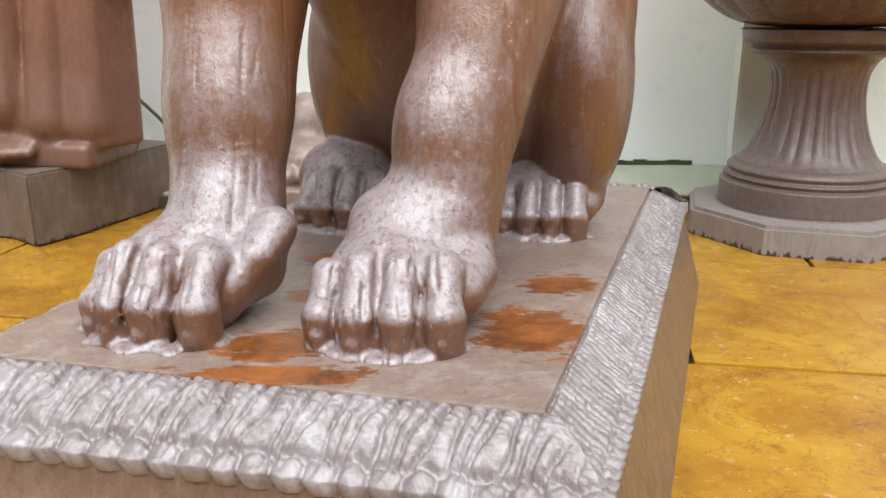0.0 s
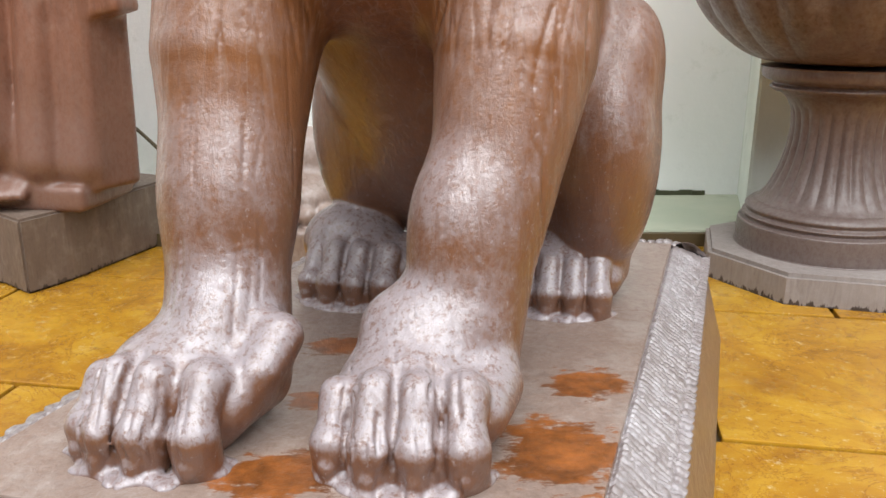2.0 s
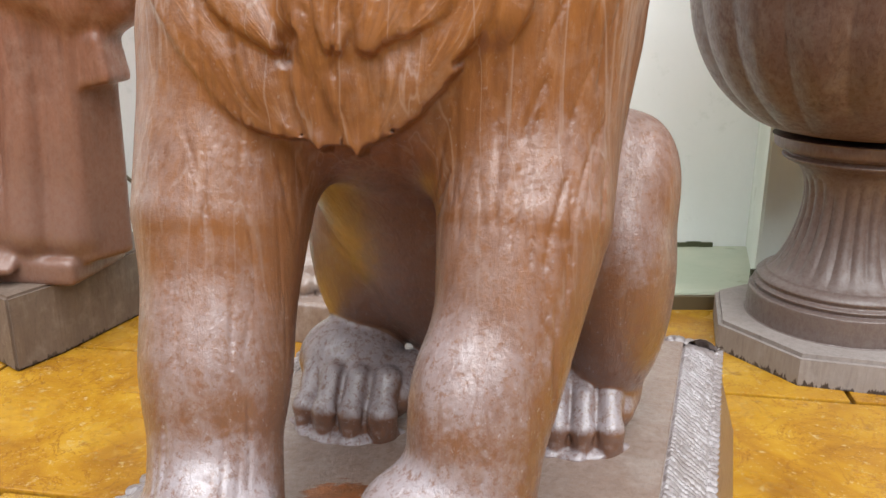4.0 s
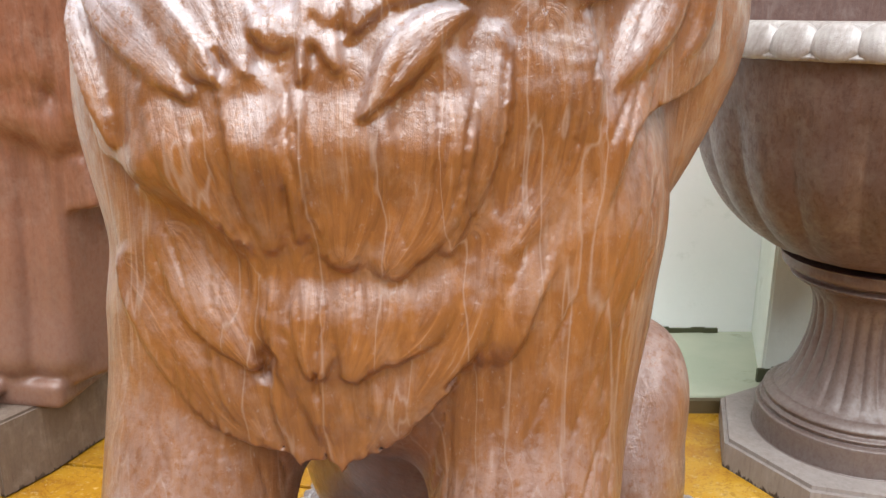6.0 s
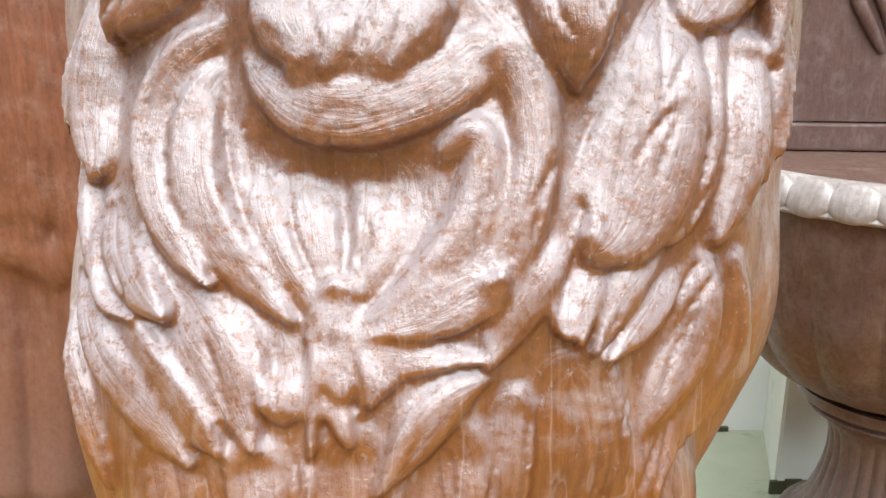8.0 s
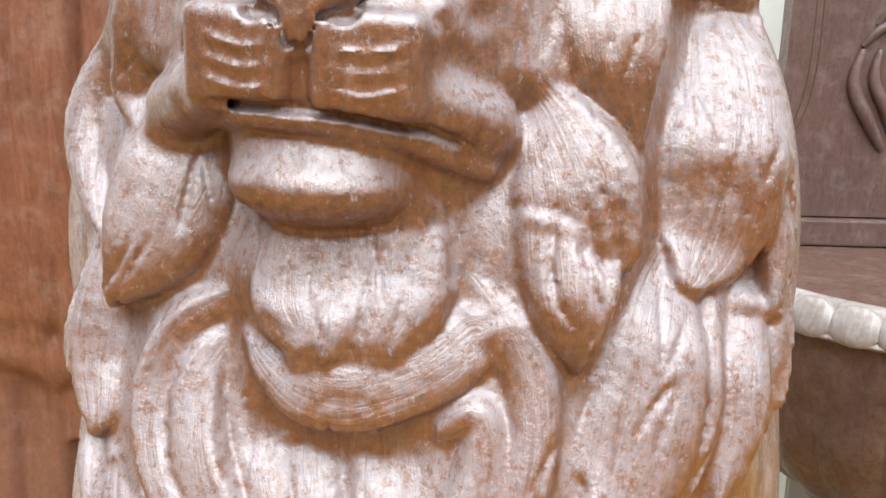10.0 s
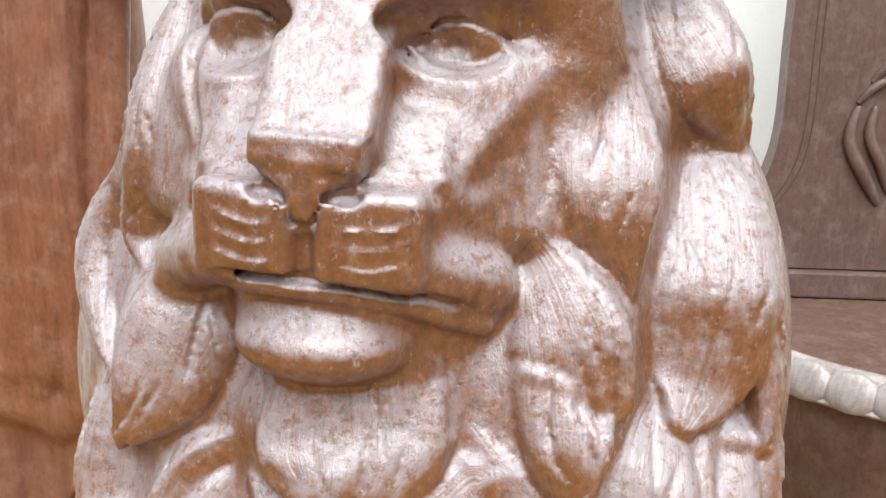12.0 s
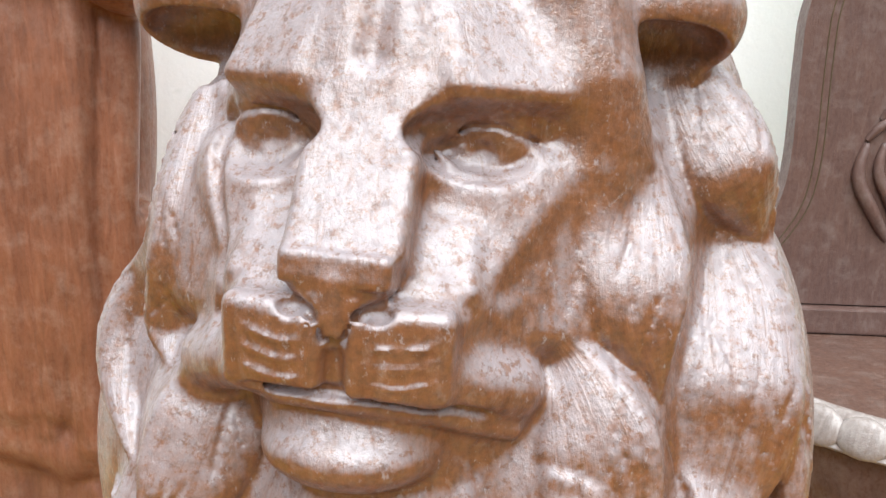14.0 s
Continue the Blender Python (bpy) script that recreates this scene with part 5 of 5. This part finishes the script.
clay.lump((-0.03, 1.06, 1.30), (0.16, 0.13, 0.13), 0.03)

lion = tagged(new("lion_statue", clay.mesh("lion_statue")), "glossy orange-brown seated lion statue with carved mane locks on a plinth", "statue")
front.comb(clay, lion.data)
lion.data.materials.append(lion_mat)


# ---- urn ----
def lathe(profile, n=128, flute=0.0, count=0, band=(0, 0)):
    """A turned shape from (radius, height) rows, with shallow flutes within a band of heights."""
    verts = []
    for r, z in profile:
        w = 0.0
        if count and band[0] <= z <= band[1]:
            w = math.sin(math.pi * (z - band[0]) / (band[1] - band[0])) ** 0.5
        for j in range(n):
            a = 2 * math.pi * j / n
            q = r - flute * w * (1 - abs(math.sin(count * a / 2))) if count else r
            verts.append((q * math.cos(a), q * math.sin(a), z))
    return grid_mesh("turned", verts, len(profile), n, True)


def turned_part(name, profile, material, parent, label="", **more):
    ob = new(name, lathe(profile, **more))
    ob.data.materials.append(material)
    ob.parent = parent
    return tagged(ob, label)


urn = tagged(new("urn"), "large brown fluted garden urn with beaded rim on an octagonal foot", "urn")
urn.matrix_world = pose(0.757, 1.667, 0, 0, 0, -16)


def octagon(bm, r, z0, z1, bevel):
    g = bmesh.ops.create_cone(bm, cap_ends=True, segments=8, radius1=r, radius2=r, depth=z1 - z0, matrix=Matrix.Translation((0, 0, (z0 + z1) / 2)) @ Matrix.Rotation(radians(22.5), 4, "Z"))
    es = [e for e in bm.edges if abs(e.verts[0].co.z - e.verts[1].co.z) < 1e-5 and e.verts[0].co.z > (z0 + z1) / 2]
    bmesh.ops.bevel(bm, geom=es, offset=bevel, segments=2, affect="EDGES")
    return bm


part("base", octagon(bmesh.new(), 0.245, 0, 0.058, 0.008), base_mat, urn, "grey octagonal base with damp marks")
turned_part("foot", smooth_profile([(0.02, 0.056), (0.166, 0.056), (0.172, 0.060), (0.172, 0.075), (0.171, 0.104), (0.168, 0.110), (0.160, 0.113), (0.164, 0.121), (0.156, 0.127), (0.159, 0.136), (0.148, 0.146), (0.138, 0.149)], 70), urn_mat, urn)
turned_part("stem", smooth_profile([(0.146, 0.144), (0.124, 0.168), (0.104, 0.215), (0.092, 0.27), (0.092, 0.32), (0.106, 0.352), (0.130, 0.368)], 60), urn_mat, urn, n=384, flute=0.0055, count=26, band=(0.148, 0.34))
turned_part("collar", smooth_profile([(0.128, 0.364), (0.137, 0.372), (0.131, 0.38), (0.151, 0.39), (0.154, 0.408), (0.146, 0.412), (0.02, 0.412)], 40), urn_mat, urn)
turned_part("bowl", smooth_profile([(0.02, 0.414), (0.13, 0.418), (0.20, 0.44), (0.27, 0.50), (0.315, 0.58), (0.335, 0.67), (0.345, 0.74), (0.348, 0.765), (0.33, 0.768)], 80), urn_mat, urn, n=400, flute=0.010, count=20, band=(0.42, 0.69))
rim = turned_part("rim", smooth_profile([(0.30, 0.762), (0.352, 0.763), (0.364, 0.768), (0.360, 0.776), (0.350, 0.80), (0.340, 0.815), (0.328, 0.816), (0.322, 0.80)], 40), rim_mat, urn, "rim of egg-shaped beads, its highlight painted pale", n=256)
turned_part("top", smooth_profile([(0.326, 0.803), (0.18, 0.804), (0.02, 0.804)], 8), urn_mat, urn)
egg = bmesh.new()
bmesh.ops.create_uvsphere(egg, u_segments=14, v_segments=10, radius=1)
for v in egg.verts:
    v.co = Vector((v.co.x * 0.013, v.co.y * (0.0350 - 0.003 * v.co.z), math.copysign(abs(v.co.z) ** 0.8, v.co.z) * 0.029))
egg_mesh = mesh_of("bead", egg, True)
egg_mesh.materials.append(rim_mat)
for n in range(37):
    ob = new("bead", egg_mesh)
    ob.parent = rim
    ob.matrix_local = pose(0, 0, 0, 0, 0, 360 / 37 * n) @ pose(0.352, 0, 0.790, 0, -22, 0)

# ---- carved panel standing on the urn ----
panel = tagged(new("carved_panel"), "dark brown carved panel with incised border standing on the urn", "panel")
panel.matrix_world = pose(0.80, 1.80, 0.816, 0, 0, -6)


def plate(outline, y0, y1, z=0.0):
    bm = bmesh.new()
    f = bm.faces.new([bm.verts.new((x, y0, zz + z)) for x, zz in outline])
    g = bmesh.ops.extrude_face_region(bm, geom=[f])
    bmesh.ops.translate(bm, verts=[v for v in g["geom"] if isinstance(v, bmesh.types.BMVert)], vec=(0, y1 - y0, 0))
    bmesh.ops.recalc_face_normals(bm, faces=bm.faces)
    return bm


half = smooth_profile([(-0.30, 0.0), (-0.30, 0.10), (-0.265, 0.16), (-0.245, 0.25), (-0.243, 0.42), (-0.235, 0.53), (-0.18, 0.66), (-0.05, 0.70)], 40)
part("board", plate(half + [(-x, z) for x, z in reversed(half)], 0.0, 0.05, 0.04), panel_mat, panel)
part("foot", box(bmesh.new(), -0.31, 0.31, -0.02, 0.07, -0.01, 0.037, 0.004), panel_mat, panel)


def tube(name, points, radius, material, parent, label="", taper=None):
    """A bent rod along points, as a mesh."""
    pts = [Vector(p) for p in smooth_profile(points, 6 * len(points))]
    verts, n = [], 8
    for i, p in enumerate(pts):
        d = (pts[min(i + 1, len(pts) - 1)] - pts[max(i - 1, 0)]).normalized()
        a = d.cross(Vector((0, 1, 0))).normalized()
        c = d.cross(a)
        r = radius * (1 if taper is None else max(0.25, math.sin(math.pi * (0.08 + 0.88 * i / len(pts))) ** taper))
        verts += [p + r * (a * math.cos(2 * math.pi * k / n) + c * math.sin(2 * math.pi * k / n)) for k in range(n)]
    ob = new(name, grid_mesh(name, verts, len(pts), n, True))
    ob.data.materials.append(material)
    ob.parent = parent
    return tagged(ob, label)


# dark rods drawn in for the shade in two incised lines
for inset in (0.040, 0.052):
    tube("border_line", [(x + inset, 0.0, z + 0.04) for x, z in half[6:36:3]], 0.0011, dark_mat, panel, "thin dark rod in place of an incised line's shade")
for i, (w, z0) in enumerate(((0.080, 0.40), (0.102, 0.37), (0.122, 0.335))):
    tube("scroll", [(-w, 0.0, z0), (-w * 0.7, -0.004, z0 + 0.035), (0, -0.006, z0 + 0.05), (w * 0.7, -0.004, z0 + 0.035), (w, 0.0, z0)], 0.010, panel_mat, panel, "raised curl of the relief", 0.5)
for e in (-1, 1):
    tube("scroll", [(0.120 * e, 0, 0.33), (0.130 * e, -0.004, 0.27), (0.100 * e, -0.006, 0.21), (0.07 * e, 0, 0.16)], 0.012, panel_mat, panel, "raised curl of the relief", 0.5)
    tube("scroll", [(0.092 * e, 0, 0.33), (0.098 * e, -0.004, 0.28), (0.075 * e, -0.006, 0.23), (0.055 * e, 0, 0.18)], 0.010, panel_mat, panel, "raised curl of the relief", 0.5)

# ---- robed statue ----
block = tagged(new("stone_block"), "grey-brown stone block with a damp foot under the robed statue", "block")
block.matrix_world = pose(-0.795, 1.525, 0, 0, 0, -22)
damp_foot(block_mat, 0.05, (0.045, 0.03, 0.02))
damp_foot(base_mat, 0.04, (0.05, 0.035, 0.028))
stone = bmesh.new()
foot = [stone.verts.new((x, y, 0)) for x, y in ((-0.46, -0.05), (-0.10, 0.03), (0.0, 0.0), (0.012, 0.10), (0.0, 0.44), (-0.46, 0.44))]
face = stone.faces.new(foot)
lift = bmesh.ops.extrude_face_region(stone, geom=[face])
bmesh.ops.translate(stone, verts=[v for v in lift["geom"] if isinstance(v, bmesh.types.BMVert)], vec=(0, 0, 0.145))
bmesh.ops.recalc_face_normals(stone, faces=stone.faces)
bmesh.ops.bevel(stone, geom=list(stone.edges), offset=0.005, segments=2, affect="EDGES")
part("stone", stone, block_mat, block)


robe = Clay((-1.22, 1.46, 0.14), (-0.40, 2.06, 1.98), 0.0055)
fold = random.Random(11)
# back slab and body under the cloth
robe.block((-0.885, 1.76, 0.42), (0.190, 0.115, 0.29), Matrix.Rotation(radians(-6), 3, "Z"), 0.03, 0.02)
robe.block((-0.687, 1.686, 0.455), (0.052, 0.050, 0.277), Matrix.Rotation(radians(57), 3, "Z") @ Matrix.Rotation(radians(2), 3, "X"), 0.010, 0.012)
robe.lump((-0.83, 1.76, 1.25), (0.30, 0.17, 0.62), 0.05)
robe.lump((-0.83, 1.77, 0.80), (0.27, 0.16, 0.26), 0.05)
robe.lump((-0.83, 1.76, 1.66), (0.22, 0.15, 0.18), 0.05)
# long pleats of the skirt, full at the foot
for x, y, r, low in ((-0.716, 1.640, 0.046, 0.232), (-0.785, 1.622, 0.042, 0.242), (-0.868, 1.616, 0.045, 0.275), (-0.955, 1.626, 0.043, 0.275), (-1.035, 1.660, 0.042, 0.255)):
    robe.stroke([(x, y + 0.004, low, r * 1.08), (x + 0.004, y + 0.010, low + 0.09, r * 0.90), (x + 0.012, y + 0.016, 0.46, r * 0.86), (x + 0.024, y + 0.03, 0.68, r * 0.85)], 0.9, 0.012)
for x in (-0.742, -0.826, -0.912, -0.995):
    robe.stroke([(x, 1.588, 0.16, 0.008), (x + 0.004, 1.592, 0.36, 0.011), (x + 0.016, 1.60, 0.62, 0.010)], 1.0, 0.012, True)
# feet and the swept hem over them
robe.block((-0.87, 1.715, 0.166), (0.185, 0.100, 0.026), Matrix.Rotation(radians(-8), 3, "Z"), 0.012, 0.01)
for i, x in enumerate((-0.905, -0.880, -0.857, -0.836, -0.817)):
    robe.stroke([(x, 1.565 + 0.006 * i, 0.176, 0.0115), (x + 0.004, 1.62, 0.196, 0.016)], 1.0, 0.004)
robe.stroke([(-0.95, 1.66, 0.262, 0.040), (-0.86, 1.645, 0.240, 0.038), (-0.78, 1.645, 0.215, 0.036)], 1.0, 0.02)
# knotted end of cloth that sticks out at the side
robe.block((-0.640, 1.655, 0.545), (0.045, 0.035, 0.042), Matrix.Rotation(radians(-16), 3, "Z") @ Matrix.Rotation(radians(-12), 3, "Y"), 0.006, 0.008)
# swag that hangs lower at the side
robe.stroke([(-0.86, 1.635, 0.715, 0.046), (-0.735, 1.632, 0.685, 0.048), (-0.650, 1.640, 0.650, 0.050), (-0.598, 1.665, 0.658, 0.050), (-0.560, 1.70, 0.72, 0.050)], 0.9, 0.03)
robe.stroke([(-0.60, 1.66, 0.66, 0.055), (-0.565, 1.67, 0.82, 0.060), (-0.545, 1.69, 1.00, 0.060)], 1.0, 0.03)
# overlying cloak with a straight hem
robe.block((-0.80, 1.675, 0.86), (0.158, 0.082, 0.130), Matrix.Rotation(radians(-4), 3, "Z"), 0.018, 0.014)
robe.block((-0.795, 1.672, 0.715), (0.140, 0.074, 0.030), Matrix.Rotation(radians(-4), 3, "Z"), 0.012, 0.010)
for n in range(9):
    x = -0.995 + 0.057 * n + fold.uniform(-0.008, 0.008)
    r = fold.uniform(0.026, 0.040)
    y = 1.612 + 0.5 * max(0.0, x + 0.60) ** 1.0 + 0.7 * max(0.0, -0.93 - x)
    sway = fold.uniform(-0.012, 0.012)
    robe.stroke([(x - 0.006, y, 0.745 if x < -0.64 else 0.68, r), (x + sway, y - 0.008, 1.00, r * 1.05), (x + 0.015, y + 0.002, 1.30, r), (x + 0.02, y + 0.03, 1.70, r * 0.9)], 0.8, 0.016)
for n in range(8):
    x = -0.968 + 0.057 * n + fold.uniform(-0.008, 0.008)
    y = 1.582 + 0.5 * max(0.0, x + 0.60)
    robe.stroke([(x, y - 0.006, 0.80, 0.003), (x + 0.006, y - 0.006, 1.02, 0.009), (x + 0.016, y, 1.60, 0.009)], 1.0, 0.014, True)
# the sleeve's end
robe.lump((-0.490, 1.60, 1.400), (0.075, 0.075, 0.058), 0.02)
robe.lump((-0.60, 1.64, 1.52), (0.14, 0.10, 0.14), 0.04)
robe.soften()
statue = tagged(new("robed_statue", robe.mesh("robed_statue")), "brown varnished statue in a long robe with soft broad folds", "statue")
statue.data.materials.append(robe_mat)

# ---- things behind the lion ----
carved = Clay((-0.66, 1.56, -0.01), (-0.14, 2.02, 0.34), 0.005)
carved.block((-0.30, 1.82, 0.04), (0.11, 0.15, 0.045), Matrix.Rotation(radians(-16), 3, "Z"), 0.008, 0.006)
carved.lump((-0.30, 1.78, 0.13), (0.06, 0.07, 0.045), 0.02)
carved.lump((-0.31, 1.86, 0.18), (0.06, 0.06, 0.09), 0.03)
for i in range(3):
    carved.lump((-0.33 + 0.035 * i, 1.715 + 0.01 * i, 0.105), (0.022, 0.04, 0.024), 0.008)
figure = tagged(new("small_figure", carved.mesh("small_figure")), "small pale weathered stone figure on a slab behind the lion", "statue")
figure.data.materials.append(plinth_mat)
cable = tagged(new("cable"), "thin black cable along the foot of the wall", "cable")
tube("wire", [(-0.95, 2.19, 0.33), (-0.86, 2.195, 0.26), (-0.785, 2.20, 0.188), (-0.745, 2.19, 0.145), (-0.70, 2.16, 0.07), (-0.60, 2.12, 0.018), (-0.2, 2.13, 0.018)], 0.005, dark_mat, cable)
